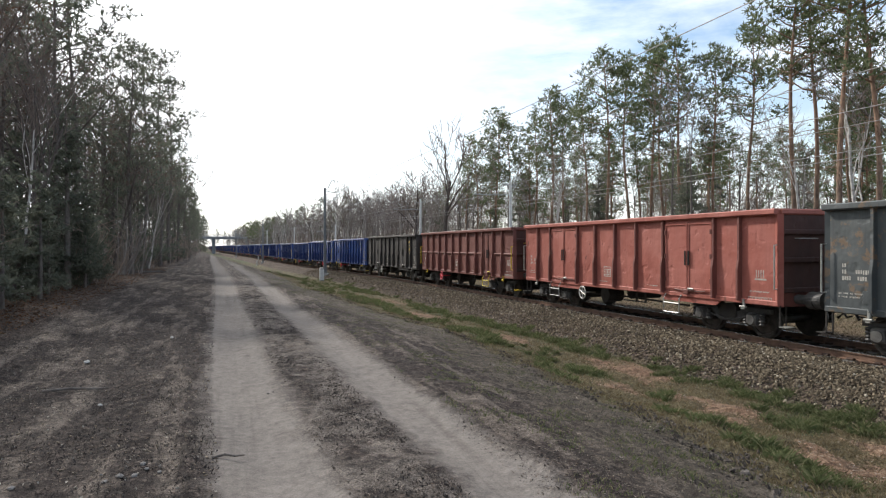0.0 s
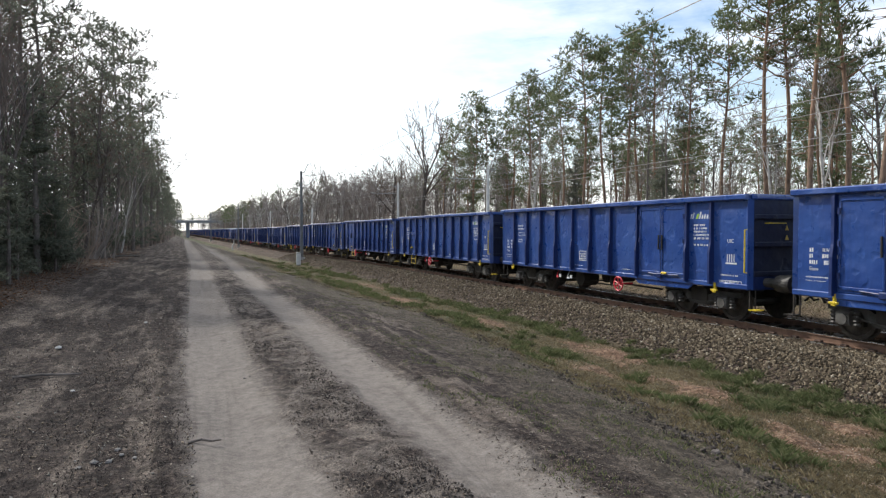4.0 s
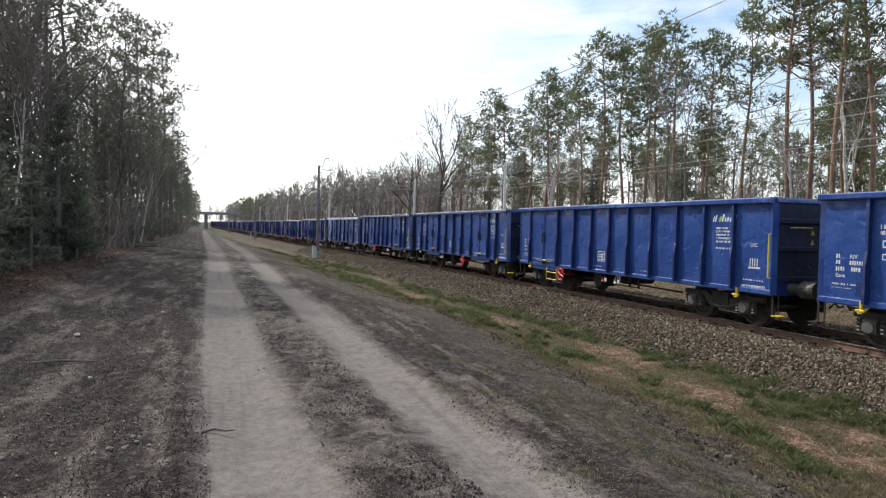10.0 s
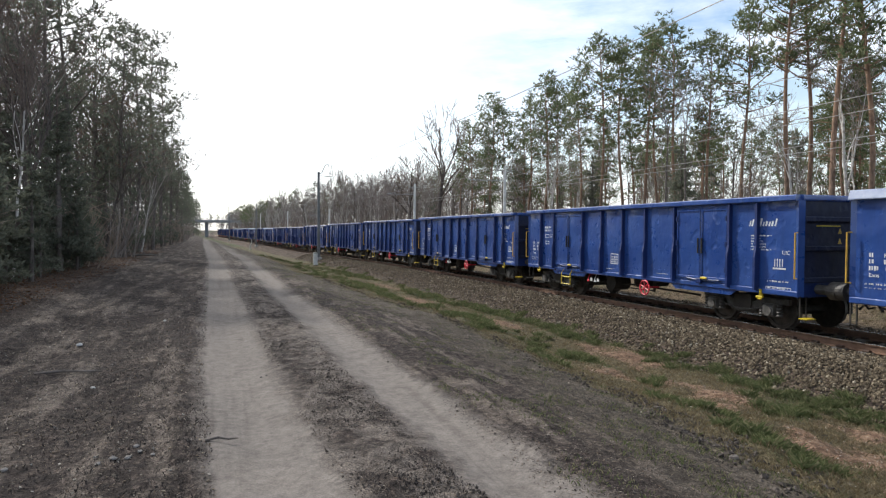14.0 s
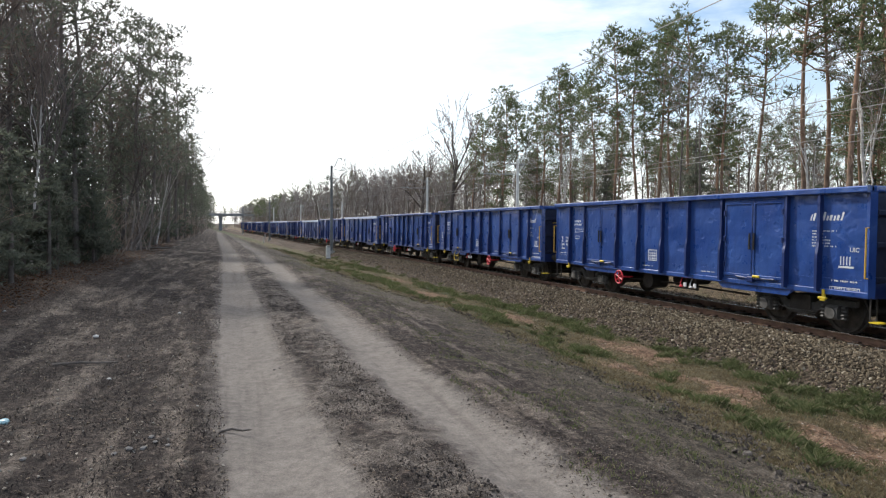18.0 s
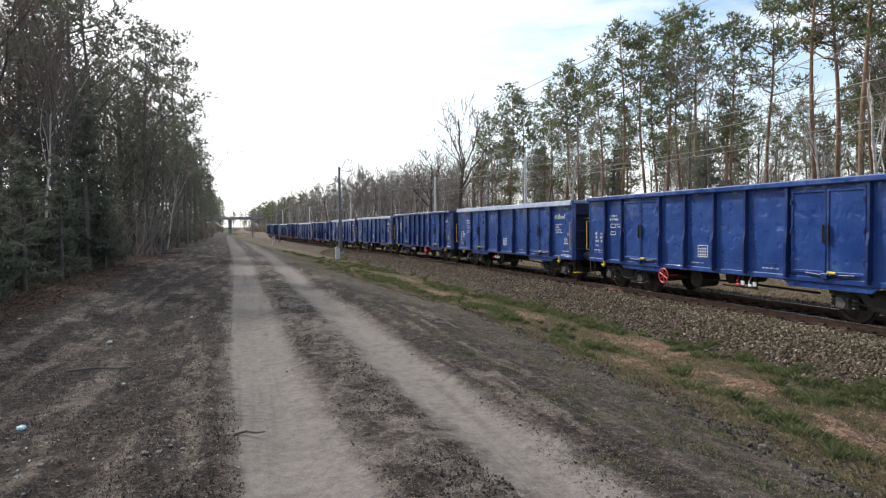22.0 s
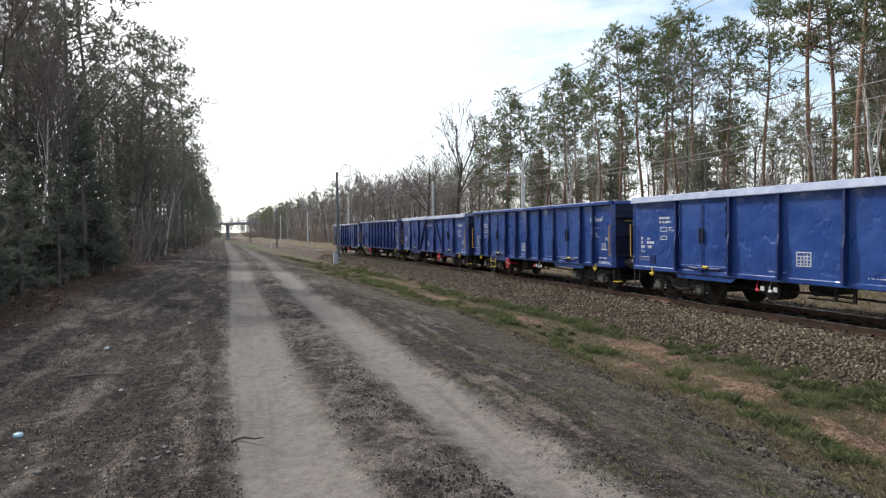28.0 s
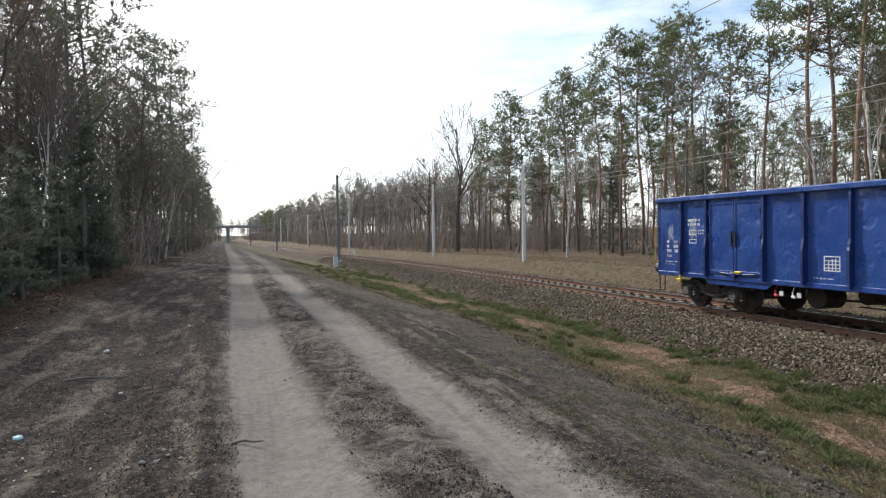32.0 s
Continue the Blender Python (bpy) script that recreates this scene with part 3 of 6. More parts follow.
def lines_along(stops):
    out = []
    for lo, hi, step in stops:
        n = max(1, round((hi - lo) / step))
        out += [lo + (hi - lo) * i / n for i in range(n)]
    return out + [stops[-1][1]]


# u-v grid: columns follow the railway on the right and run straight on the left
COLS = lines_along([(-4000, -400, 1200), (-400, -60, 85), (-60, -12, 6), (-12, -6, 0.5), (-6, 3, 0.085), (3, 11.2, 0.14), (11.2, 12.2, 0.25), (12.2, 12.5, 0.3), (12.5, 14.4, 0.95), (14.4, 14.8, 0.4), (14.8, 15.8, 0.5), (15.8, 19, 0.2), (19, 32, 1.0), (32, 80, 6), (80, 400, 80), (400, 4000, 1200)])
ROWS = lines_along([(-4000, -500, 1000), (-500, -20, 40), (-20, 2, 1.0), (2, 9, 0.075), (9, 16, 0.13), (16, 30, 0.3), (30, 60, 0.8), (60, 120, 2.5), (120, 420, 12), (420, 4000, 700)])


def blend_x(u, y):
    k = min(max((u + 6.0) / 12.0, 0.0), 1.0)
    if abs(u) > 300:
        k = 0
    return u + bend(min(y, 420.0)) * k


def build_ground():
    nc, nr = len(COLS), len(ROWS)
    verts, uvs, covers = [], [], []
    for y in ROWS:
        for u in COLS:
            x = blend_x(u, y)
            far = y > 130 or y < -6 or abs(u) > 40
            verts.append((x, y, ground_z(x, y, not far) if abs(y) < 430 else ground_z(x, 420, False) + 0.0))
            u1 = x - bend(min(y, 420.0))
            uvs.append((x - road_x(min(y, 420.0)), u1 - verge_shift(y) * min(max((9.0 - u1) / 3.0, 0.0), 1.0)))
            covers.append(cover(x, y) if 3 < u1 < 10.5 and 0 < y < 130 else (0.0, 0.62 + 0.3 * noise.noise(Vector((x * 0.3, y * 0.05, 2.0)))))
    cells = [(j * nc + i, j * nc + i + 1, (j + 1) * nc + i + 1, (j + 1) * nc + i) for j in range(nr - 1) for i in range(nc - 1)]
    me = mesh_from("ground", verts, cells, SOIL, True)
    layer = me.uv_layers.new(name="plan")
    idx = np.empty(len(me.loops), dtype=np.int64)
    me.loops.foreach_get("vertex_index", idx)
    layer.data.foreach_set("uv", np.array(uvs, dtype=np.float32)[idx].ravel())
    layer = me.uv_layers.new(name="cover")
    layer.data.foreach_set("uv", np.array(covers, dtype=np.float32)[idx].ravel())
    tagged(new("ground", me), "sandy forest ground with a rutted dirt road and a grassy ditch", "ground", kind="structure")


build_ground()


# ---- railway ----
def strip_along(section, ys, off):
    """A rail section (x, z) drawn along the railway's line."""
    vs, fs, n = [], [], len(section)
    for y in ys:
        x0, z0, _ = line_pose(y)
        vs += [(x0 + off + a, y, z0 + b) for a, b in section]
    for j in range(len(ys) - 1):
        fs += [(j * n + i, j * n + (i + 1) % n, (j + 1) * n + (i + 1) % n, (j + 1) * n + i) for i in range(n)]
    return vs, fs


def build_railway():
    track = tagged(new("railway_track"), "single railway track with rusty rails on concrete sleepers", "railway", kind="structure")
    ys = [-500, -250, -100, -40, -20, -10] + [i * 2.0 for i in range(0, 60)] + [120 + i * 10.0 for i in range(0, 60)]
    foot = [(-0.075, -0.172), (0.075, -0.172), (0.075, -0.16), (0.012, -0.14), (0.010, -0.045), (0.033, -0.036), (0.036, -0.012), (-0.036, -0.012), (-0.033, -0.036), (-0.010, -0.045), (-0.012, -0.14), (-0.075, -0.16)]
    head = [(-0.035, -0.012), (0.035, -0.012), (0.033, -0.003), (0.02, 0.0), (-0.02, 0.0), (-0.033, -0.003)]
    for side in (-0.7525, 0.7525):
        rail = part("rail", mesh_from("rail", *strip_along(foot, ys, side), RAIL_SIDE), track, "rusty steel rail")
        part("rail_head", mesh_from("rail_head", *strip_along(head, ys, side), RAIL_TOP), rail, "rail head polished by wheels")
    one = Shape().prism([(-1.3, -0.36), (1.3, -0.36), (1.3, -0.20), (1.24, -0.165), (0.55, -0.165), (0.4, -0.20), (-0.4, -0.20), (-0.55, -0.165), (-1.24, -0.165), (-1.3, -0.20)], "y", -0.13, 0.13)
    me = one.mesh("sleeper", SLEEPER)
    clips, rest = Shape(), Shape()
    for i in range(-8, 560):
        y = i * 0.6
        x, z, turn = line_pose(y)
        if y < 150:
            ob = part("sleeper", me, track, "", (x, y, z))
            ob.rotation_euler = (0, 0, radians(turn))
        else:
            rest.box(x - 1.3, x + 1.3, y - 0.13, y + 0.13, z - 0.3, z - 0.17)
        if y < 90:
            for side in (-0.7525, 0.7525):
                for s in (-1, 1):
                    a = x + side + s * 0.115
                    clips.box(a - 0.05, a + 0.05, y - 0.07, y + 0.07, z - 0.17, z - 0.115, 0.02)
    c = shaped("rail_clips", clips, CLIP, track)
    c["kind"] = "stuff"
    r = shaped("far_sleepers", rest, SLEEPER, track)
    r["kind"] = "stuff"


build_railway()


def loose(name, label, category, material, n, place, size, kind="rock", seed=1):
    """Many small loose pieces in one mesh. place(rng) gives x, y, z or None."""
    rng = random.Random(seed)
    vs, fs = [], []
    for _ in range(n):
        p = place(rng)
        if p is None:
            continue
        s = rng.uniform(*size) * (p[3] if len(p) > 3 else 1.0)
        b = len(vs)
        if kind == "rock":
            q = Euler((rng.uniform(0, 6), rng.uniform(0, 6), rng.uniform(0, 6))).to_matrix()
            sx, sy, sz = s * rng.uniform(0.7, 1.3), s * rng.uniform(0.7, 1.2), s * rng.uniform(0.45, 0.9)
            raw = [(sx, 0.2 * sy, 0.1 * sz), (-sx, 0.1 * sy, -0.2 * sz), (0.1 * sx, sy, -0.3 * sz), (-0.2 * sx, -sy, 0.2 * sz), (0.3 * sx, 0.2 * sy, sz), (-0.1 * sx, -0.2 * sy, -sz)]
            for r in raw:
                w = q @ Vector(r)
                vs.append((p[0] + w.x, p[1] + w.y, p[2] + w.z + s * 0.25))
            fs += [(b + i, b + j, b + k) for i, j, k in ((0, 2, 4), (2, 1, 4), (1, 3, 4), (3, 0, 4), (2, 0, 5), (1, 2, 5), (3, 1, 5), (0, 3, 5))]
        elif kind in ("blade", "stalk"):
            a = rng.uniform(0, 6.28)
            lean = rng.uniform(0.2, 1.5) * s
            dx, dy = math.cos(a), math.sin(a)
            w = 0.0025 + 0.022 * s if kind == "blade" else 0.0011 + 0.017 * s
            vs += [(p[0] - dy * w, p[1] + dx * w, p[2] - 0.02), (p[0] + dy * w, p[1] - dx * w, p[2] - 0.02), (p[0] + dx * lean * 0.4 + dy * w * 0.6, p[1] + dy * lean * 0.4 - dx * w * 0.6, p[2] + s * 0.6), (p[0] + dx * lean, p[1] + dy * lean, p[2] + s)]
            fs += [(b, b + 1, b + 2), (b, b + 2, b + 3)]
        elif kind == "scrap":
            a, l = rng.uniform(0, 6.28), s
            w, lift = s * rng.uniform(0.2, 0.5), s * rng.uniform(0.1, 0.5)
            c, d = math.cos(a), math.sin(a)
            vs += [(p[0] + c * i - d * j, p[1] + d * i + c * j, p[2] + k) for i, j, k in ((-l, 0, 0), (0, -w, lift * 0.6), (l, 0, lift), (0.1 * l, w, 0.002))]
            fs += [(b, b + 1, b + 3), (b + 1, b + 2, b + 3)]
        else:  # chip or leaf, bent a little
            q = Euler((rng.gauss(0, 0.35), rng.gauss(0, 0.35), rng.uniform(0, 6.28))).to_matrix()
            l, w = s, s * rng.uniform(0.25, 0.6)
            for r in ((-l, 0, 0), (0, -w, 0.12 * l), (l, 0, 0.1 * l), (0, w, 0.15 * l), (0, 0, -0.02)):
                t = q @ Vector(r)
                vs.append((p[0] + t.x, p[1] + t.y, p[2] + t.z + 0.012))
            fs += [(b, b + 1, b + 2), (b, b + 2, b + 3), (b, b + 4, b + 1), (b + 1, b + 4, b + 2), (b + 2, b + 4, b + 3), (b + 3, b + 4, b)]
    return tagged(new(name, mesh_from(name, vs, fs, material)), label, category, kind="stuff")


def deep(rng, near, far):
    """A distance spread so that near ground gets more."""
    return near * (far / near) ** rng.random()


def on_ballast(rng):
    y = deep(rng, 5.0, 75.0)
    u = rng.triangular(9.4, 12.5, 11.2) if rng.random() < 0.85 else rng.uniform(12.3, 16.4)
    x = u + bend(y)
    if 13.46 - 1.3 < u < 13.46 + 1.3 and rng.random() < 0.5:
        return None
    return x, y, ground_z(x, y, False)


def grass_centres():
    """Middles of bushy grass tufts where the ditch is green: x, y, radius."""
    pick = random.Random(77)
    out = []
    for _ in range(5200):
        y = deep(pick, 3.4, 60.0)
        u = pick.uniform(4.2, 10.1)
        x = u + bend(y)
        if cover(x, y)[1] > pick.uniform(0.42, 0.85) and u > 4.6 + verge_shift(y) * 0.8:
            out.append((x, y, pick.uniform(0.07, 0.24) * (1.0 if y < 16 else 1.5)))
    return out


TUFTS = grass_centres()


def on_tuft(rng):
    x, y, r = TUFTS[int(len(TUFTS) * rng.random())]
    a, k = rng.uniform(0, 6.28), abs(rng.gauss(0, 0.65))
    if k > 1.6:
        return None
    x, y = x + r * k * math.cos(a), y + r * k * math.sin(a)
    return x, y, ground_z(x, y), (1.15 - 0.6 * min(k, 1.2)) * (0.6 + 2.6 * r)


def on_ditch_green(rng):
    y = deep(rng, 3.2, 60.0)
    x = rng.uniform(4.0, 9.95) + bend(y)
    if cover(x, y)[1] < rng.uniform(0.35, 0.8):
        return None
    return x, y, ground_z(x, y)


def on_lip(rng):
    """The crumbled edge where the verge drops into the ditch."""
    y = deep(rng, 3.2, 30.0)
    x = 4.55 + verge_shift(y) + 0.25 * noise.noise(Vector((y * 1.1, 0, 3))) + rng.gauss(0, 0.22) + bend(y)
    if noise.noise(Vector((x * 2.2, y * 1.6, 1.0))) < rng.uniform(-0.2, 0.3):
        return None
    return x, y, ground_z(x, y)


def on_ditch_straw(rng):
    y = deep(rng, 3.2, 60.0)
    u = rng.uniform(3.7, 9.6)
    x = u + bend(y)
    bare, green = cover(x, y)
    if bare > rng.uniform(0.4, 0.8) or green > 0.75 or u < 4.4 + verge_shift(y):
        return None
    return x, y, ground_z(x, y)


def on_verge(rng):
    y = deep(rng, 3.0, 40.0)
    x = rng.uniform(2.5, 4.8 + verge_shift(y)) + bend(y)
    if noise.noise(Vector((x * 1.7, y * 1.3, 6.0))) < rng.uniform(-0.1, 0.35):
        return None
    return x, y, ground_z(x, y)


def on_bank(rng):
    y = deep(rng, 8.0, 130.0)
    x = rng.uniform(16.8, 21.5) + bend(y)
    return x, y, ground_z(x, y, y < 120)


def on_left(rng):
    y = deep(rng, 3.0, 40.0)
    x = rng.uniform(-6.3, -0.3) + road_x(y)
    return x, y, ground_z(x, y)


def on_middle(rng):
    y = deep(rng, 3.0, 30.0)
    x = (rng.uniform(0.6, 1.5) if rng.random() < 0.6 else rng.uniform(2.2, 4.6)) + road_x(y)
    return x, y, ground_z(x, y)


def on_wood_edge(rng):
    y = deep(rng, 7.0, 60.0)
    x = rng.uniform(-9.0, -4.4)
    return x, y, ground_z(x, y)


def on_verge_all(rng):
    y = deep(rng, 3.0, 30.0)
    x = rng.uniform(2.3, 5.2 + verge_shift(y)) + bend(y)
    return x, y, ground_z(x, y)


def on_bare(rng):
    y = deep(rng, 3.2, 40.0)
    u = rng.uniform(4.6, 9.9)
    x = u + bend(y)
    if cover(x, y)[0] < rng.uniform(0.15, 0.8) and rng.random() < 0.9:
        return None
    return x, y, ground_z(x, y)


def clumped(place, salt, lo=0.0):
    def at(rng):
        p = place(rng)
        if p is None or noise.noise(Vector((p[0] * 1.9, p[1] * 0.8, salt))) + 0.4 * noise.noise(Vector((p[0] * 7, p[1] * 5, salt))) < rng.uniform(lo - 0.4, lo + 0.4):
            return None
        return p
    return at


loose("ballast_stones", "brown-grey crushed stone ballast beside the track", "ballast", STONES, 36000, on_ballast, (0.022, 0.05), "rock", 3)
loose("grass_tufts", "bushy green grass tufts in the ditch", "grass", GRASS, 90000, on_tuft, (0.045, 0.12), "blade", 21)
loose("ditch_grass", "short green grass in the ditch", "grass", GRASS, 70000, on_ditch_green, (0.02, 0.06), "blade", 4)
loose("ditch_straw", "dry straw-coloured grass in the ditch", "grass", STRAW, 80000, on_ditch_straw, (0.015, 0.06), "blade", 5)
loose("verge_grass", "sparse short grass on the dark verge", "grass", GRASS, 40000, on_verge, (0.008, 0.035), "blade", 12)
loose("bank_grass", "dry yellow grass on the bank beyond the track", "grass", STRAW, 16000, on_bank, (0.04, 0.13), "blade", 6)
loose("soil_clods", "dark crumbled soil clods beside the road", "soil", CLODS, 9000, clumped(on_left, 3.3), (0.003, 0.014), "rock", 7)
loose("lip_clods", "dark crumbled soil along the edge of the ditch", "soil", CLODS, 7000, on_lip, (0.006, 0.034), "rock", 22)
loose("dead_stalks", "dark dead stalks standing on the soil", "debris", STALKS, 110000, clumped(on_left, 5.1, -0.1), (0.005, 0.026), "stalk", 23)
loose("plant_scraps", "dark dead plant scraps strewn on soil", "debris", SCRAPS, 80000, clumped(on_left, 5.1, -0.15), (0.004, 0.022), "scrap", 14)
loose("road_clods", "dark clods between the wheel ruts", "soil", CLODS, 6000, clumped(on_middle, 2.2, 0.1), (0.003, 0.018), "rock", 8)
loose("road_stalks", "dark dead stalks between the wheel ruts", "debris", STALKS, 46000, clumped(on_middle, 2.2, 0.1), (0.004, 0.02), "stalk", 24)
loose("road_scraps", "dark plant scraps between the wheel ruts", "debris", SCRAPS, 26000, clumped(on_middle, 2.2, 0.05), (0.004, 0.018), "scrap", 15)
loose("verge_scraps", "brown plant scraps on the dark verge", "debris", SCRAPS, 32000, on_verge_all, (0.004, 0.018), "scrap", 17)
loose("wood_chips", "pale wood chips scattered on dark soil", "debris", CHIPS, 4200, on_left, (0.005, 0.022), "chip", 9)
loose("ditch_litter", "pale and brown litter on bare ditch patches", "debris", CHIPS, 30000, on_bare, (0.006, 0.024), "scrap", 16)
loose("dry_leaves", "dry brown leaves along the forest edge", "leaves", DRY_LEAF, 9000, on_wood_edge, (0.02, 0.05), "chip", 10)

# ---- wagons ----
HALF, TOP, LOW, SILL = 6.4, 3.12, 0.90, 0.74
X_SHEET, X_RIB = -1.40, -1.50
STYLES = {
    "two_doors": dict(ribs=(5.3, 4.28, 2.3, 1.15, 0.0, -1.12, -2.4, -4.42, -5.28), doors=((4.22, 2.36), (-2.46, -4.36))),
    "rear_door": dict(ribs=(5.42, 3.3, 2.15, 1.05, 0.0, -1.0, -2.1, -3.2, -4.25, -5.25), doors=((5.36, 3.36),)),
    "front_door": dict(ribs=(5.3, 4.25, 3.2, 2.15, 1.05, 0.0, -1.1, -2.4, -4.42, -5.28), doors=((-2.46, -4.36),)),
    "hatch": dict(ribs=(5.4, 4.3, 3.2, 2.15, 1.05, 0.0, -1.05, -2.15, -3.2, -4.25, -5.3), doors=(), hatch=(4.22, 3.28)),
    "wide_panels": dict(ribs=(4.25, 2.16, 0.57, -1.13, -2.64, -4.72), doors=((4.17, 2.24), (-2.72, -4.64))),
    "diagonals": dict(ribs=(4.36, 2.42, 0.8, -0.92, -2.59, -4.48), doors=((4.28, 2.5), (-2.67, -4.4)), braces=True),
    "banded": dict(ribs=(5.35, 4.3, 3.2, 2.15, 1.05, 0.0, -1.1, -2.25, -3.1, -4.3, -5.3), doors=((-3.18, -4.22),), band=True),
}


def side_outline(doors):
    pts = [(HALF, LOW), (HALF, TOP), (-HALF, TOP), (-HALF, LOW)]
    for y1, y0 in sorted((d for d in doors), key=lambda d: d[0]):
        pts += [(y0 - 0.28, LOW), (y0 - 0.06, SILL), (y1 + 0.06, SILL), (y1 + 0.28, LOW)]
    return pts


def rib_shape(y, w=0.032):
    """A pressed channel: slim above, deeper below a kink at mid height."""
    return Shape().prism([(X_SHEET + 0.01, LOW + 0.02), (X_RIB - 0.05, LOW + 0.04), (X_RIB - 0.05, 1.72), (X_RIB - 0.005, 1.98), (X_RIB - 0.005, TOP - 0.1), (X_SHEET + 0.01, TOP - 0.1)], "y", y - w, y + w)


def bars(shape, y, z, lines, h, gap, rng):
    """Rows of unreadable lettering as short bars on the near side."""
    for n, width in enumerate(lines):
        at, zz = y, z - n * gap
        while at > y - width + 0.03:
            l = rng.uniform(0.012, 0.03)
            shape.box(X_SHEET - 0.004, X_SHEET + 0.002, at - l, at, zz - h * rng.uniform(0.7, 1.0), zz)
            at -= l + rng.choice((0.012, 0.014, 0.018, 0.05))


def frame_bars(shape, y0, y1, z0, z1, t=0.018):
    shape.box(X_SHEET - 0.004, X_SHEET + 0.002, y1, y0, z0, z0 + t).box(X_SHEET - 0.004, X_SHEET + 0.002, y1, y0, z1 - t, z1)
    shape.box(X_SHEET - 0.004, X_SHEET + 0.002, y0 - t, y0, z0 + t, z1 - t).box(X_SHEET - 0.004, X_SHEET + 0.002, y1, y1 + t, z0 + t, z1 - t)


def words(name, text, size, y, z, material, parent):
    cu = bpy.data.curves.new(name, "FONT")
    cu.body, cu.size, cu.extrude = text, size, 0.002
    cu.materials.append(material)
    ob = new(name, cu)
    ob.parent = parent
    ob.matrix_basis = Matrix.Translation((X_SHEET - 0.003, y, z)) @ Matrix(((0, 0, -1, 0), (-1, 0, 0, 0), (0, 1, 0, 0), (0, 0, 0, 1)))
    return ob


def disc(radius, x0, x1, y, z, n=24):
    return [(y + radius * math.cos(2 * math.pi * i / n), z + radius * math.sin(2 * math.pi * i / n)) for i in range(n)], x0, x1


WHEEL_MESH = Shape().lathe([(-0.07, 0.13), (-0.07, 0.49), (-0.035, 0.49), (-0.03, 0.46), (0.06, 0.455), (0.06, 0.38), (0.02, 0.36), (0.03, 0.16), (0.09, 0.14), (0.09, 0.06)], "x", (0, 0, 0), 16).mesh("wheel", TYRE)
AXLE_MESH = Shape().lathe([(-1.0, 0.06), (-0.82, 0.085), (0.82, 0.085), (1.0, 0.06)], "x", (0, 0, 0), 10).mesh("axle", FRAME)
SPRING_MESH = Shape().lathe([(k * 0.0375, 0.085 if k % 2 else 0.055) for k in range(9)], "z", (0, 0, 0), 7).mesh("coil_spring", BOGIE)


def make_bogie(parent, y):
    bogie = part("bogie", None, parent, "two-axle bogie in dusty cast steel", (0, y, 0))
    for dy in (-0.9, 0.9):
        wheelset = part("wheelset", AXLE_MESH, parent, "steel axle with two solid wheels", (0, y + dy, 0.46))
        for sx in (-1, 1):
            wheel = part("wheel", WHEEL_MESH, wheelset, "solid steel wheel", (sx * 0.75, 0, 0))
            wheel.rotation_euler = (0, 0, 0 if sx > 0 else math.pi)
    for side in (-1, 1):
        s = Shape()
        a, b = sorted((side * 0.96, side * 1.06))
        s.prism([(-1.35, 0.62), (-1.35, 0.74), (-0.55, 0.74), (-0.35, 0.62), (0.35, 0.62), (0.55, 0.74), (1.35, 0.74), (1.35, 0.62), (0.62, 0.60), (0.35, 0.34), (-0.35, 0.34), (-0.62, 0.60)], "x", a, b)
        shaped("side_frame", s, BOGIE, bogie)
        for dy in (-0.9, 0.9):
            box = Shape().box(*sorted((side * 1.02, side * 1.22)), dy - 0.15, dy + 0.15, 0.32, 0.62, 0.05)
            o, p, q = disc(0.12, *sorted((side * 1.22, side * 1.25)), dy, 0.46, 12)
            box.prism(o, "x", p, q)
            shaped("axle_box", box, BOX_STEEL, bogie)
            for off in (-0.25, 0.25):
                part("coil_spring", SPRING_MESH, bogie, "", (side * 1.12, dy + off, 0.32))
        shaped("brake_rod", Shape().tube([(side * 1.1, -0.85, 0.56), (side * 1.15, -0.4, 0.44), (side * 1.15, 0.0, 0.40), (side * 1.15, 0.45, 0.46), (side * 1.1, 0.85, 0.58)], 0.02, 5), BOGIE, bogie)
    shaped("bolster", Shape().box(-1.1, 1.1, -0.28, 0.28, 0.44, 0.78, 0.04).box(-0.9, 0.9, -0.75, -0.68, 0.3, 0.42).box(-0.9, 0.9, 0.68, 0.75, 0.3, 0.42), FRAME, bogie)
    return bogie


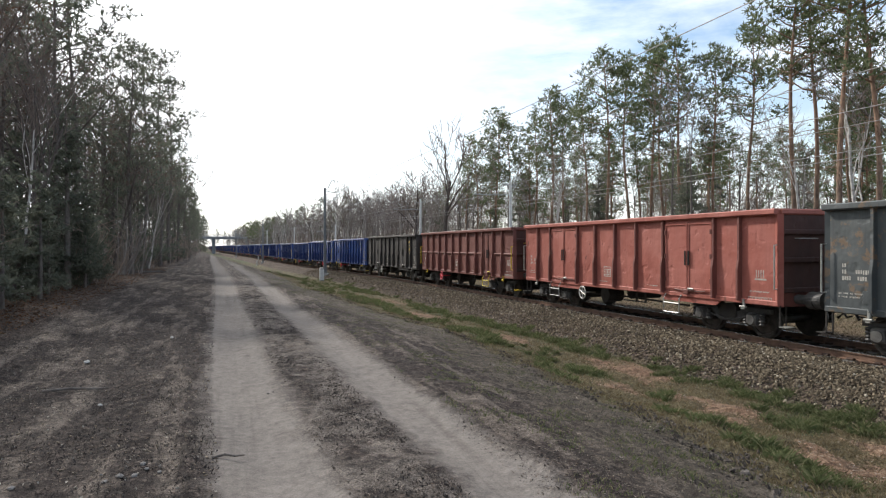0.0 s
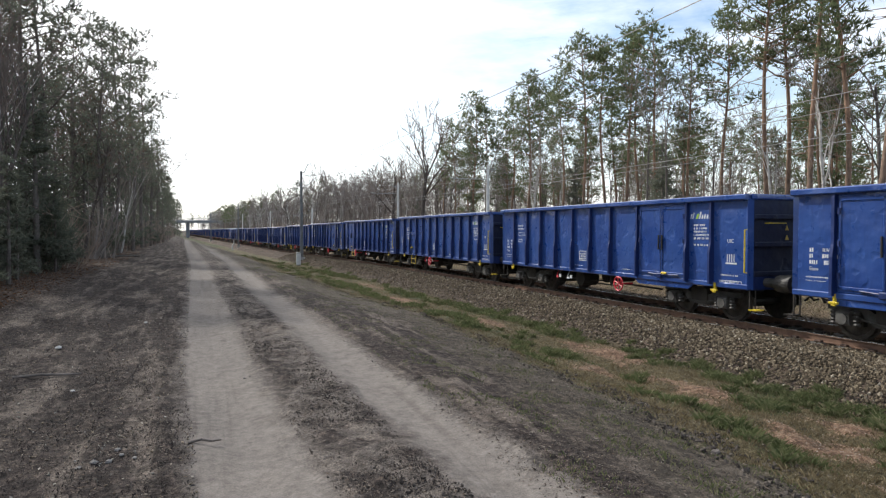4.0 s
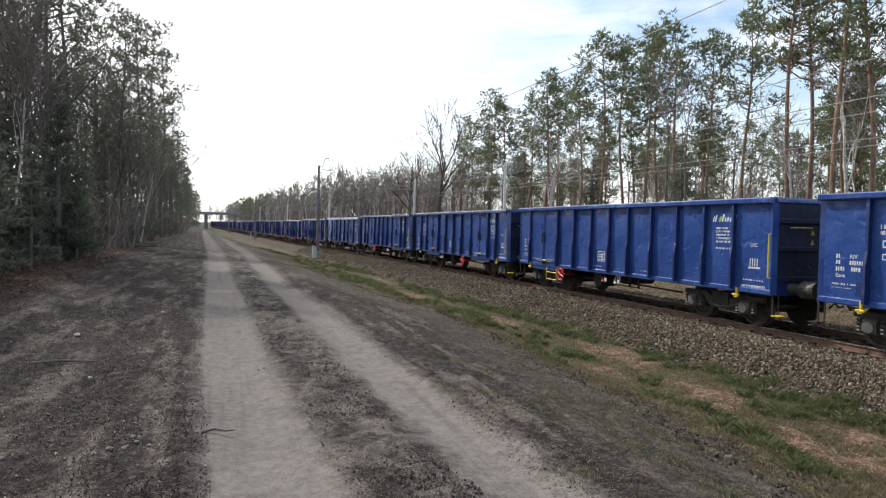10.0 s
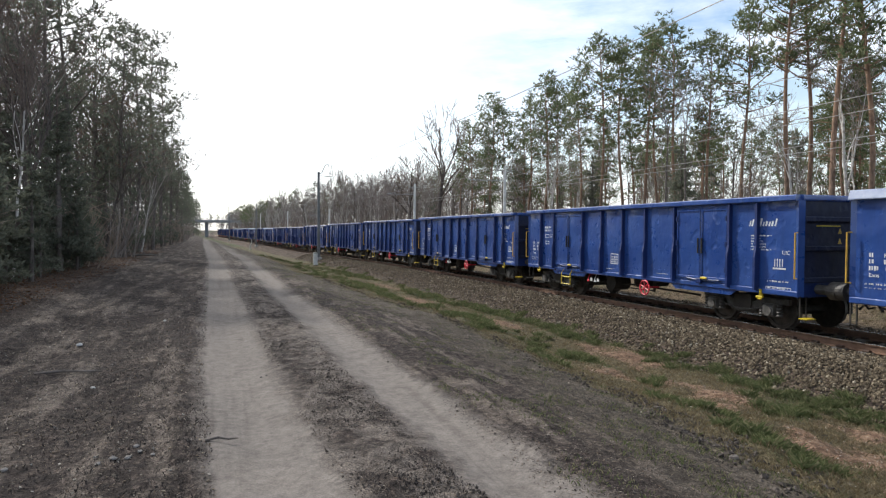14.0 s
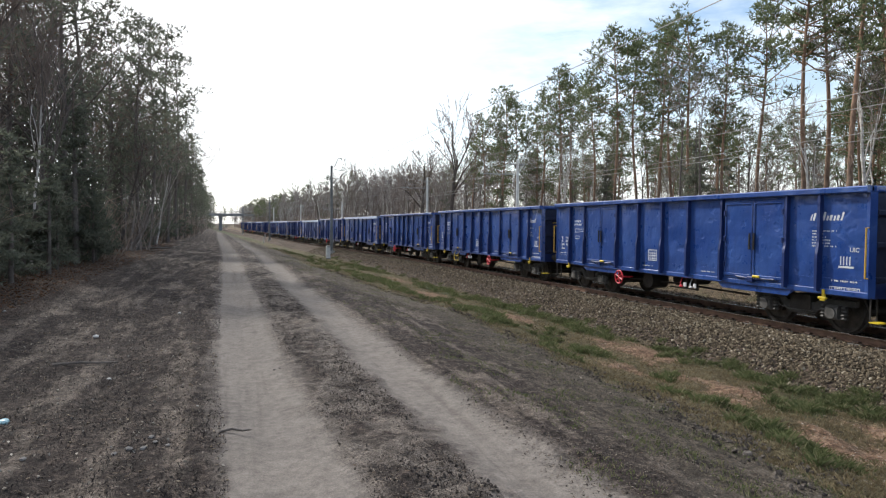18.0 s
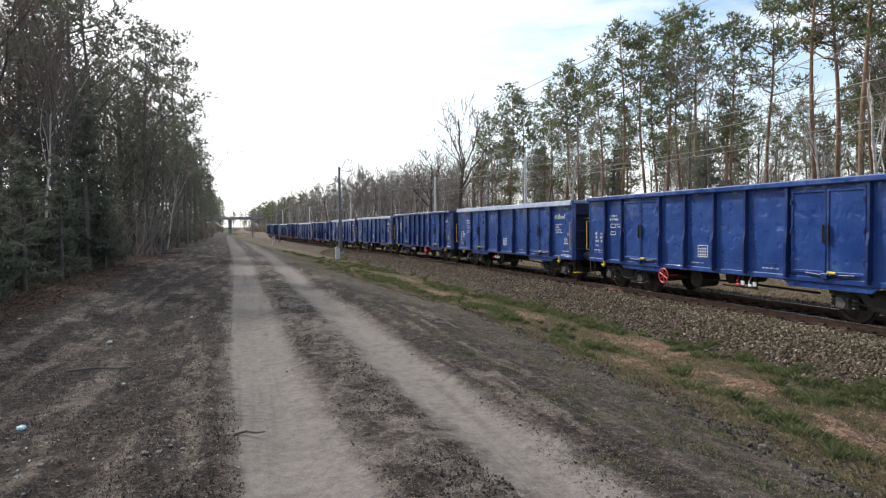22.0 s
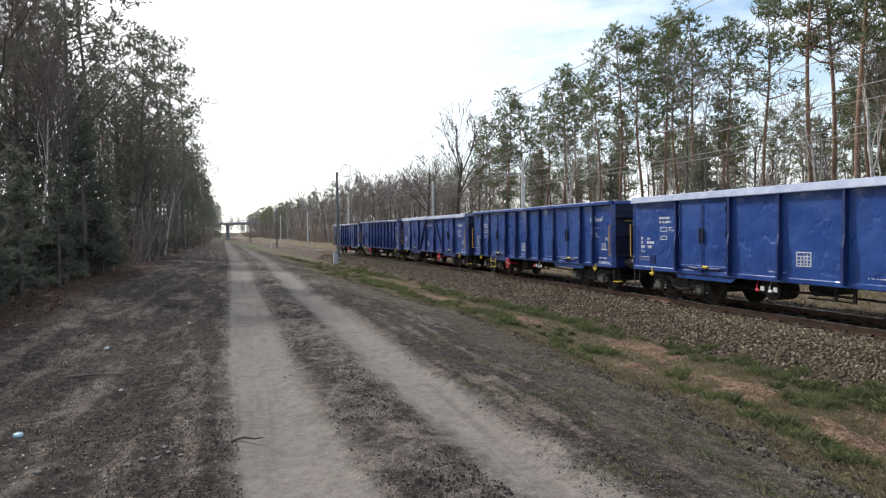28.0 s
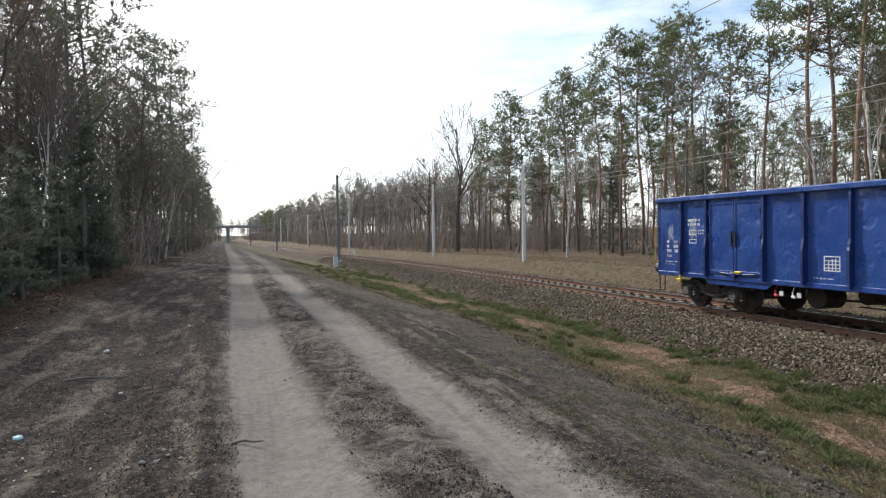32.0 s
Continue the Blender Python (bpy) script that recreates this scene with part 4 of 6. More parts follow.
def make_wagon(style, body, label, rim=None, trim=None, mark=None, logo="old", ladders=((4.6, 3.9),), wheel_at=1.9, signs=(1.2, 0.9), seed=0, worn=None, patched=False):
    """An open high-sided bogie wagon, its middle over its origin at rail height; the near side is -x, the front -y."""
    st = STYLES[style]
    rng = random.Random(seed)
    rim, trim, mark, worn = rim or body, trim or YELLOW, mark or MARK, worn or BLUE_SHADE
    w = tagged(new("open_freight_wagon"), label, "freight wagon", "wagons of the train")
    out = side_outline(st["doors"])
    shaped("side_wall", Shape().prism(out, "x", X_SHEET, X_SHEET + 0.04), body, w)
    shaped("side_wall", Shape().prism(out, "x", -X_SHEET - 0.04, -X_SHEET), body, w)
    rib_ys = [y for y in st["ribs"]]
    # on blue wagons the ribs' shade is put into their darker paint
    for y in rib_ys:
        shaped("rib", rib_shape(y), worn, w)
    far = Shape()
    for y in rib_ys:
        far.box(-X_SHEET, -X_RIB, y - 0.055, y + 0.055, LOW, TOP - 0.1)
    shaped("far_ribs", far, body, w)["kind"] = "stuff"
    if rim is RIM:
        r = Shape().prism([(-1.53, TOP - 0.17), (-1.53, TOP - 0.15), (-1.48, TOP), (-1.46, TOP + 0.02), (-1.36, TOP + 0.02), (-1.36, TOP - 0.17)], "y", -HALF, HALF)
    else:
        r = Shape().box(-1.54, -1.36, -HALF, HALF, TOP - 0.12, TOP + 0.02, 0.025)
    r.box(1.36, 1.52, -HALF, HALF, TOP - 0.13, TOP + 0.02, 0.03)
    shaped("top_rim", r, rim, w)
    shaped("side_sill", Shape().box(-1.44, -1.36, -HALF, HALF, LOW - 0.03, LOW + 0.10, 0.02).box(1.36, 1.44, -HALF, HALF, LOW - 0.03, LOW + 0.10, 0.02), body, w)
    if not st["doors"] or body is BLUE:
        seam = Shape()
        for a, b in zip([HALF - 0.08, *rib_ys], [*rib_ys, -HALF + 0.08]):
            if not any(d0 < 0.5 * (a + b) < d1 for d1, d0 in st["doors"]):
                seam.box(X_SHEET - 0.006, X_SHEET + 0.002, b + 0.05, a - 0.05, 1.215, 1.231)
        shaped("weld_seam", seam, BLUE_SEAM, w, "thin pale welding seam along the side")
    for end in (-1, 1):
        y = end * HALF
        a, b = sorted((y - end * 0.05, y))
        e = Shape().box(-1.36, 1.36, a, b, LOW, TOP - 0.02)
        # blue, red and brown wagons: end walls and beams take darker paint as painted shade
        wall = shaped("end_wall", e, BLUE_END_SHADE if body is BLUE else BROWN_END_SHADE if body in (RED, BROWN) else worn, w)
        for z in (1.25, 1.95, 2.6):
            shaped("end_beam", Shape().box(-1.3, 1.3, *sorted((y, y + end * 0.08)), z - 0.06, z + 0.06, 0.02), BLUE_END_SHADE if body is BLUE else BROWN_END_SHADE if body in (RED, BROWN) else worn, wall)
        shaped("end_rim", Shape().box(-1.36, 1.36, *sorted((y - end * 0.06, y + end * 0.06)), TOP - 0.12, TOP + 0.018, 0.03), rim, w)
        for sx in (-1, 1):
            p = Shape().prism([(sx * 1.40, y - end * 0.10), (sx * 1.44, y), (sx * 1.30, y + end * 0.05), (sx * 1.30, y - end * 0.02)], "z", LOW - 0.02, TOP - 0.1)
            shaped("corner_post", p, body, w)
            buf = Shape()
            o = [(sx * 0.875 + 0.11 * math.cos(i * math.pi / 6), 1.04 + 0.11 * math.sin(i * math.pi / 6)) for i in range(12)]
            buf.prism(o, "y", *sorted((y + end * 0.03, y + end * 0.42)))
            o = [(sx * 0.875 + 0.23 * math.cos(i * math.pi / 10), 1.04 + 0.2 * math.sin(i * math.pi / 10)) for i in range(20)]
            buf.prism(o, "y", *sorted((y + end * 0.42, y + end * 0.61)))
            shaped("buffer", buf, BOGIE, w, "round steel buffer")
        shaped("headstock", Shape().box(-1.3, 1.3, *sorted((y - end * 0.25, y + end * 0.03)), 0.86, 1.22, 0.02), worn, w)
        shaped("coupling", Shape().box(-0.12, 0.12, *sorted((y, y + end * 0.5)), 0.95, 1.1, 0.03).tube([(0, y + end * 0.4, 1.0), (0.05, y + end * 0.5, 0.75), (0, y + end * 0.35, 0.6)], 0.035, 6).tube([(0.3, y, 0.95), (0.3, y + end * 0.35, 0.6), (0.2, y + end * 0.55, 0.65)], 0.025, 6), FRAME, w)
        # step under each corner, with its bracket
        shaped("corner_step", Shape().box(-1.42, -1.16, *sorted((y + end * 0.02, y + end * 0.24)), 0.40, 0.42), trim if end < 0 else FRAME, w)
        shaped("step_bracket", Shape().box(-1.38, -1.36, *sorted((y, y + end * 0.03)), 0.42, 0.9).box(-1.20, -1.18, *sorted((y, y + end * 0.03)), 0.42, 0.9), FRAME, w)
        # handrail at the corner
        hy = y - end * 0.02
        if end < 0 or logo != "old":
            shaped("handrail", Shape().tube([(-1.42, hy, 2.3), (-1.53, hy + end * 0.02, 2.3), (-1.53, hy + end * 0.02, 1.28), (-1.42, hy, 1.28)], 0.02, 6), OCHRE if logo == "new" else trim, w, "painted tube handrail")
        shaped("end_handrail", Shape().tube([(-0.95, y + end * 0.04, 2.45), (-0.95, y + end * 0.12, 2.45), (-0.35, y + end * 0.12, 2.45), (-0.35, y + end * 0.04, 2.45)], 0.012, 6), trim, w, "painted tube handrail")
        if trim is YELLOW:
            o = Shape()
            for z in (2.05, 2.28):
                o.prism([(-0.26, z), (-0.14, z), (-0.20, z + 0.13)], "y", *sorted((y, y + end * 0.006)))
            shaped("warning_mark", o, GOLD, wall, "yellow warning triangles")
        hk = y - end * 1.0
        shaped("rope_hook", Shape().box(-1.47, -1.40, hk - 0.03, hk + 0.03, 0.80, 0.98, 0.01).box(-1.5, -1.44, hk - 0.09, hk + 0.09, 0.77, 0.82, 0.01).box(-1.49, -1.45, hk - 0.05, hk + 0.05, 0.73, 0.77, 0.01), trim, w, "painted rope hook")
    shaped("floor", Shape().box(-1.36, 1.36, -HALF + 0.05, HALF - 0.05, 1.12, 1.2), FRAME, w)
    u = Shape().box(-0.3, -0.18, -HALF, HALF, 0.8, 1.12).box(0.18, 0.3, -HALF, HALF, 0.8, 1.12)
    for y in (-4.5, -2.4, -1.2, 0, 1.2, 2.4, 4.5):
        u.box(-1.3, 1.3, y - 0.08, y + 0.08, 0.86, 1.12)
    shaped("underframe", u, FRAME, w, "grimy steel underframe")
    o, p, q = disc(0.2, -0.6, 0.5, 0.35, 0.72, 14)
    shaped("brake_tank", Shape().prism(o, "x", p, q), FRAME, w)
    o, p, q = disc(0.26, -1.0, -0.4, 1.25, 0.62, 14)
    shaped("brake_cylinder", Shape().prism(o, "x", p, q), FRAME, w)
    shaped("brake_rigging", Shape().tube([(-0.7, 2.6, 0.55), (-0.7, 0.2, 0.6), (-0.7, -2.6, 0.55)], 0.03, 6).box(-1.0, -0.96, -0.55, -0.47, 0.5, 0.9).box(-1.0, -0.96, -1.0, -0.92, 0.5, 0.9).tube([(-0.98, -1.0, 0.52), (-0.98, 0.2, 0.52)], 0.02, 5), FRAME, w)
    for y in (-4.5, 4.5):
        make_bogie(w, y)
    # doors
    for y1, y0 in st["doors"]:
        mid = 0.5 * (y1 + y0)
        for a, b, hand in ((mid + 0.015, y1 - 0.03, 1), (y0 + 0.03, mid - 0.015, -1)):
            d = Shape().box(X_SHEET - 0.035, X_SHEET, a, b, LOW + 0.12, TOP - 0.17, 0.015)
            for e0, e1, z0, z1 in ((a, a + 0.05, LOW + 0.17, TOP - 0.2), (b - 0.05, b, LOW + 0.17, TOP - 0.2), (a, b, LOW + 0.17, LOW + 0.24), (a, b, TOP - 0.27, TOP - 0.2)):
                d.box(X_SHEET - 0.06, X_SHEET - 0.035, e0, e1, z0, z1, 0.01)
            if st.get("braces"):
                for z in (1.45, 2.05, 2.55):
                    d.box(X_SHEET - 0.06, X_SHEET - 0.035, a, b, z - 0.03, z + 0.03, 0.01)
            leaf = shaped("door_leaf", d, body, w)
            hy = mid + hand * 0.07
            shaped("locking_bar", Shape().box(X_SHEET - 0.10, X_SHEET - 0.06, hy - 0.02, hy + 0.02, 1.75, 2.15, 0.01), FRAME, leaf)
            for z in (1.35, 2.0, 2.65):
                hz = b - 0.02 if hand > 0 else a + 0.02
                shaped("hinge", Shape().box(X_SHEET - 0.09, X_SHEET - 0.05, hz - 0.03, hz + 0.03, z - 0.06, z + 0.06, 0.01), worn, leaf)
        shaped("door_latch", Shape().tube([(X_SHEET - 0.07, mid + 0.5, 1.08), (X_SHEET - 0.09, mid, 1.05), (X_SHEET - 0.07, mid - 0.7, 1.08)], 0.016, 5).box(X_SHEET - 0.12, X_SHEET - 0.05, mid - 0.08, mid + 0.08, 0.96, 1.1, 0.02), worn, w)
        shaped("latch_grip", Shape().box(X_SHEET - 0.12, X_SHEET - 0.08, mid - 0.28, mid - 0.08, 1.08, 1.14, 0.015), trim, w, "painted latch grip")
    if "hatch" in st:
        y1, y0 = st["hatch"]
        d = Shape().box(X_SHEET - 0.03, X_SHEET, y0, y1, LOW + 0.12, 2.15, 0.01)
        for e0, e1, z0, z1 in ((y0, y0 + 0.05, LOW + 0.12, 2.15), (y1 - 0.05, y1, LOW + 0.12, 2.15), (y0, y1, 2.05, 2.2)):
            d.box(X_SHEET - 0.07, X_SHEET - 0.03, e0, e1, z0, z1, 0.01)
        hatch = shaped("hatch_door", d, body, w)
        shaped("latch_grip", Shape().box(X_SHEET - 0.1, X_SHEET - 0.05, y1 - 0.35, y1 - 0.1, 1.30, 1.36), trim, hatch)
    if st.get("braces"):
        for a, b in (((2.3, 0.98), (0.88, 2.95)), ((-1.0, 2.95), (-2.5, 0.98))):
            n = Vector((b[1] - a[1], a[0] - b[0], 0)).normalized() * 0.055
            shaped("diagonal_brace", Shape().prism([(a[0] + n.x, a[1] + n.y), (b[0] + n.x, b[1] + n.y), (b[0] - n.x, b[1] - n.y), (a[0] - n.x, a[1] - n.y)], "x", X_SHEET - 0.09, X_SHEET), worn, w)
        shaped("cross_brace", Shape().box(X_SHEET - 0.08, X_SHEET, -0.86, 0.74, 2.45, 2.54, 0.02), worn, w)
    if st.get("band"):
        for a, b in zip([HALF, *rib_ys], [*rib_ys, -HALF]):
            if not any(d0 < 0.5 * (a + b) < d1 for d1, d0 in st["doors"]):
                shaped("mid_band", Shape().box(X_SHEET - 0.06, X_SHEET, b + 0.06, a - 0.06, 1.92, 2.0, 0.02), worn, w)
    # running gear details on the near side
    if wheel_at is not None:
        ring = Shape()
        pts = [(-1.52, wheel_at + 0.21 * math.cos(i * math.pi / 10), 0.66 + 0.21 * math.sin(i * math.pi / 10)) for i in range(21)]
        ring.tube(pts, 0.022, 6, False)
        for i in range(3):
            a = i * math.pi / 3 + 0.4
            ring.tube([(-1.52, wheel_at + 0.2 * math.cos(a), 0.66 + 0.2 * math.sin(a)), (-1.52, wheel_at - 0.2 * math.cos(a), 0.66 - 0.2 * math.sin(a))], 0.018, 5)
        ring.tube([(-1.52, wheel_at, 0.66), (-1.0, wheel_at, 0.66)], 0.03, 6)
        shaped("hand_wheel", ring, SIGNAL_RED if trim is YELLOW else trim, w, "red brake hand wheel" if trim is YELLOW else "pale brake hand wheel")
    for y1, y0 in ladders:
        l = Shape().tube([(-1.44, y1, 0.92), (-1.52, y1, 0.8), (-1.52, y1, 0.42), (-1.52, y0, 0.42), (-1.52, y0, 0.8), (-1.44, y0, 0.92)], 0.02, 6).tube([(-1.52, y1, 0.68), (-1.52, y0, 0.68)], 0.018, 6)
        shaped("step_ladder", l, trim, w, "painted step irons")
    for n, y in enumerate(signs):
        shaped("sign_plate", Shape().box(-1.36, -1.34, y - 0.06, y + 0.05, 0.62, 0.73), MARK, w, "white brake sign plate")
        shaped("brake_handle", Shape().tube([(-1.30, y + 0.16, 0.86), (-1.37, y + 0.16, 0.72), (-1.38, y + 0.12, 0.60)], 0.018, 5).box(-1.41, -1.37, y + 0.06, y + 0.16, 0.60, 0.66, 0.01), SIGNAL_RED if n == 0 and trim is YELLOW else MARK, w, "small painted brake change handle")
        shaped("plate_bracket", Shape().box(-1.345, -1.325, y - 0.02, y + 0.01, 0.73, 0.95), FRAME, w)
    # markings
    m = Shape()
    for n, groups in enumerate((((0.0, 2),), ((0.0, 2), (0.30, 7)), ((0.0, 4), (0.34, 4)))):
        for off, count in groups:
            for k in range(count):
                y0 = 6.02 - off - k * 0.052
                m.box(X_SHEET - 0.004, X_SHEET + 0.002, y0 - rng.uniform(0.026, 0.04), y0, 1.90 - n * 0.13 - rng.uniform(0.075, 0.09), 1.90 - n * 0.13)
    if mark is MARK:
        words("class_letters", "RIV", 0.115, 5.72, 1.815, mark, w)
        words("class_letters", "Eaos", 0.115, 6.02, 1.425, mark, w)
    if mark is MARK:
        bars(m, 5.1, 2.5, (0.5, 0.55), 0.08, 0.12, rng)
        frame_bars(m, 5.05, 4.75, 2.06, 2.2, 0.02)
        bars(m, 4.68, 2.2, (0.25, 0.25), 0.05, 0.08, rng)
        frame_bars(m, 5.05, 4.75, 1.82, 1.94, 0.02)
    bars(m, 6.1, 1.3, (0.7, 0.5), 0.035, 0.07, rng)
    sq = 0.55 if style == "wide_panels" else 0.0
    frame_bars(m, 0.70 - sq, 0.30 - sq, 1.27, 1.60, 0.022)
    for k in range(3):
        m.box(X_SHEET - 0.004, X_SHEET + 0.002, 0.32 - sq, 0.68 - sq, 1.33 + k * 0.08, 1.348 + k * 0.08)
    for k in (0.40, 0.48, 0.57):
        m.box(X_SHEET - 0.004, X_SHEET + 0.002, k - sq, k + 0.022 - sq, 1.29, 1.55 - 0.2 * (k - 0.4))
    bars(m, 0.95, 1.12, (0.5,), 0.03, 0.06, rng)
    bars(m, -1.6, 1.12, (0.5,), 0.03, 0.06, rng)
    for k in range(4):
        m.box(X_SHEET - 0.004, X_SHEET + 0.002, -5.74 - 0.07 * k - 0.022, -5.74 - 0.07 * k, 1.52, 1.70)
    m.box(X_SHEET - 0.004, X_SHEET + 0.002, -6.05, -5.7, 1.46, 1.5)
    bars(m, -5.55, 1.2, (0.6, 0.0, 0.62), 0.04, 0.08, rng)
    frame_bars(m, -5.5, -6.2, 0.98, 1.06, 0.015)
    shaped("lettering", m, mark, w, "rows of small painted lettering")["kind"] = "stuff"
    if mark is MARK:
        words("class_letters", "UIC", 0.13, -5.74 if logo == "old" else -5.95, 1.98 if logo == "old" else 1.80, mark, w)
    lg = Shape()
    rng2 = random.Random(9)
    ly, lz = (-4.5, 2.58) if logo == "old" else (-5.0, 2.45)
    sc = 1.0
    if logo:
        def stroke(y0, z0, y1, z1, t=0.026):
            n = Vector((z1 - z0, y0 - y1, 0)).normalized() * t * sc * 0.5
            p0, p1 = (ly - y0 * sc, lz + z0 * sc), (ly - y1 * sc, lz + z1 * sc)
            lg.prism([(p0[0] - n.x, p0[1] + n.y), (p1[0] - n.x, p1[1] + n.y), (p1[0] + n.x, p1[1] - n.y), (p0[0] + n.x, p0[1] - n.y)], "x", X_SHEET - 0.004, X_SHEET + 0.002)

        for a, tall, t in ((0.0, 0.13, 0.03), (0.07, 0.16, 0.045), (0.31, 0.18, 0.05), (0.40, 0.10, 0.04), (0.48, 0.11, 0.05), (0.57, 0.10, 0.04), (0.65, 0.11, 0.05), (0.74, 0.17, 0.04)):
            stroke(a, 0.0, a + tall * 0.3, tall, t)
        if logo == "old":
            bars(lg, -4.62, 2.44, (0.42, 0.48, 0.46, 0.62, 0.62, 0.0, 0.66), 0.055, 0.085, rng2)
        else:
            bars(lg, -5.05, 2.24, (0.62, 0.3, 0.36, 0.45, 0.5, 0.62), 0.035, 0.065, rng2)
        shaped("emblem_letters", lg, MARK if mark is MARK else GOLD, w, "white slanted emblem with lettering below")["kind"] = "stuff"
        y0 = ly - 0.18 * sc
        shaped("emblem_wave", Shape().prism([(y0, lz), (y0 - 0.07 * sc, lz), (y0 - 0.13 * sc, lz + 0.13 * sc), (y0 - 0.06 * sc, lz + 0.13 * sc)], "x", X_SHEET - 0.004, X_SHEET + 0.002), MARK_GREEN if mark is MARK else GOLD, w, "green emblem stroke")
    if patched:
        for y0, z0, wide, high in ((5.95, 1.95, 0.22, 0.42), (5.02, 2.05, 0.28, 0.62), (-5.35, 1.5, 0.14, 0.75)):
            edge = [(y0 - wide * k / 6 + rng.gauss(0, 0.01), z0 + high * rng.uniform(0.55, 1.0) * (1 if 0 < k < 6 else 0.7)) for k in range(7)]
            edge += [(y0 - wide * k / 6, z0 - high * rng.uniform(0.0, 0.2)) for k in range(6, -1, -1)]
            shaped("worn_patch", Shape().prism(edge, "x", X_SHEET - 0.0025, X_SHEET + 0.001), SCRAPED, w, "pale scraped patch of paint")
    tag = Shape().box(X_SHEET - 0.02, X_SHEET, 5.30, 5.56, 1.10, 1.36, 0.01)
    shaped("label_holder", tag, worn, w, "square label holder plate")
    return w


KINDS = [
    ("two_doors", RED, "rusty red open freight wagon with two side doors", dict(trim=PIPE, mark=MARK_OLD, logo="", wheel_at=1.86, ladders=((-2.5, -3.15), (4.2, 3.5)), signs=(), seed=1, worn=BROWN)),
    ("banded", BROWN, "dark brown open freight wagon with a banded side", dict(mark=MARK_OLD, logo="", wheel_at=2.6, ladders=((-3.2, -3.9),), signs=(), seed=2, worn=BROWN)),
    ("two_doors", COAL, "grimy dark grey open freight wagon with faded lettering", dict(trim=PIPE, mark=MARK_OLD, logo="old", wheel_at=1.9, ladders=((3.9, 3.3),), signs=(), seed=3, worn=COAL)),
    ("two_doors", GREY, "grey open freight wagon with painted patches", dict(trim=PIPE, mark=MARK_OLD, logo="", wheel_at=None, ladders=(), signs=(), seed=4, worn=GREY)),
    ("rear_door", BLUE, "blue open freight wagon with one door and a red hand wheel", dict(wheel_at=2.9, ladders=((3.95, 3.2),), signs=(0.3, -0.4), seed=5)),
    ("front_door", BLUE, "blue open freight wagon with a single front door", dict(wheel_at=-1.6, ladders=(), signs=(2.0, 1.3), seed=6)),
    ("hatch", BLUE, "blue open freight wagon with many ribs and a small hatch", dict(wheel_at=0.9, ladders=((3.9, 3.2),), signs=(1.8, 0.9), seed=7)),
    ("two_doors", BLUE, "blue open freight wagon with two pairs of side doors", dict(wheel_at=-1.5, ladders=(), signs=(2.2, 1.8), seed=8)),
    ("wide_panels", BLUE, "blue open freight wagon with wide panels and pale rim", dict(rim=RIM, logo="new", wheel_at=None, ladders=(), signs=(1.2, 0.8), seed=9)),
    ("two_doors", BLUE, "blue open freight wagon with step irons and hand wheel", dict(logo="new", wheel_at=-1.2, ladders=((3.6, 3.0),), signs=(1.9, 1.5), seed=10)),
    ("two_doors", BLUE, "blue open freight wagon with hand wheel near the bogie", dict(logo="new", wheel_at=2.0, ladders=((4.0, 3.4),), signs=(-0.6, -1.0), seed=11)),
    ("diagonals", BLUE, "blue open freight wagon with diagonal braces and pale rim", dict(rim=RIM, logo="new", wheel_at=-1.9, ladders=(), signs=(0.9,), seed=12)),
    ("rear_door", BLUE, "blue open freight wagon with a ladder beside its door", dict(logo="new", wheel_at=2.9, ladders=((5.0, 4.4),), signs=(-0.2, -0.9), seed=13, patched=True)),
    ("two_doors", BLUE, "blue open freight wagon with a red hand wheel midway", dict(logo="new", wheel_at=2.05, ladders=(), signs=(-0.9, -1.3), seed=14)),
    ("two_doors", BLUE, "blue open freight wagon with scuffed doors and hand wheel", dict(logo="new", wheel_at=-1.6, ladders=(), signs=(1.9, 1.4), seed=15, patched=True)),
    ("two_doors", BLUE, "blue open freight wagon with lettering beside the front door", dict(wheel_at=2.05, ladders=(), signs=(-0.9, -1.3), seed=16)),
]
# which kind each wagon is, from the first seen to the last
TRAIN = [3, 0, 1, 2, 4, 5, 6, 4, 5, 6, 7, 4, 7, 15, 8, 9, 9, 9, 10, 13, 9, 13, 8, 13, 8, 14, 8, 8, 13, 8, 10, 11, 12, 14]
FIRST = -1
WAGONS = []


def build_train():
    made = {}
    for k, kind in enumerate(TRAIN):
        if kind not in made:
            style, body, label, more = KINDS[kind]
            made[kind] = make_wagon(style, body, label, **more)
            WAGONS.append(made[kind])
        else:
            WAGONS.append(copy_thing(made[kind], Matrix()))


build_train()


# ---- trees ----
def limb(shape, start, way, length, radius, rng, sides=4, droop=0.0, steps=3):
    pts, rad, p, d = [Vector(start)], [radius], Vector(start), Vector(way).normalized()
    for i in range(steps):
        d = (d + Vector((rng.gauss(0, 0.16), rng.gauss(0, 0.16), rng.gauss(0, 0.10) + droop))).normalized()
        p = p + d * (length / steps)
        pts.append(p.copy())
        rad.append(radius * (1 - 0.8 * (i + 1) / steps))
    shape.tube(pts, rad, sides, False)
    return pts


def tuft(vs, fs, p, s, rng, blades=3, wide=0.17, out=None):
    """A spray of needles: slim triangles from one point, leaning outwards when a way is given."""
    for _ in range(blades):
        a = Vector((rng.gauss(0, 1), rng.gauss(0, 1), rng.gauss(0.35, 0.8)))
        if out is not None:
            a = a * 0.75 + out
        a.normalize()
        b = a.cross(Vector((rng.gauss(0, 1), rng.gauss(0, 1), rng.gauss(0, 1)))).normalized()
        n = len(vs)
        q = p + a * s
        vs += [tuple(p - b * s * wide), tuple(p + b * s * wide), tuple(q + b * s * wide * 0.3)]
        fs.append((n, n + 1, n + 2))


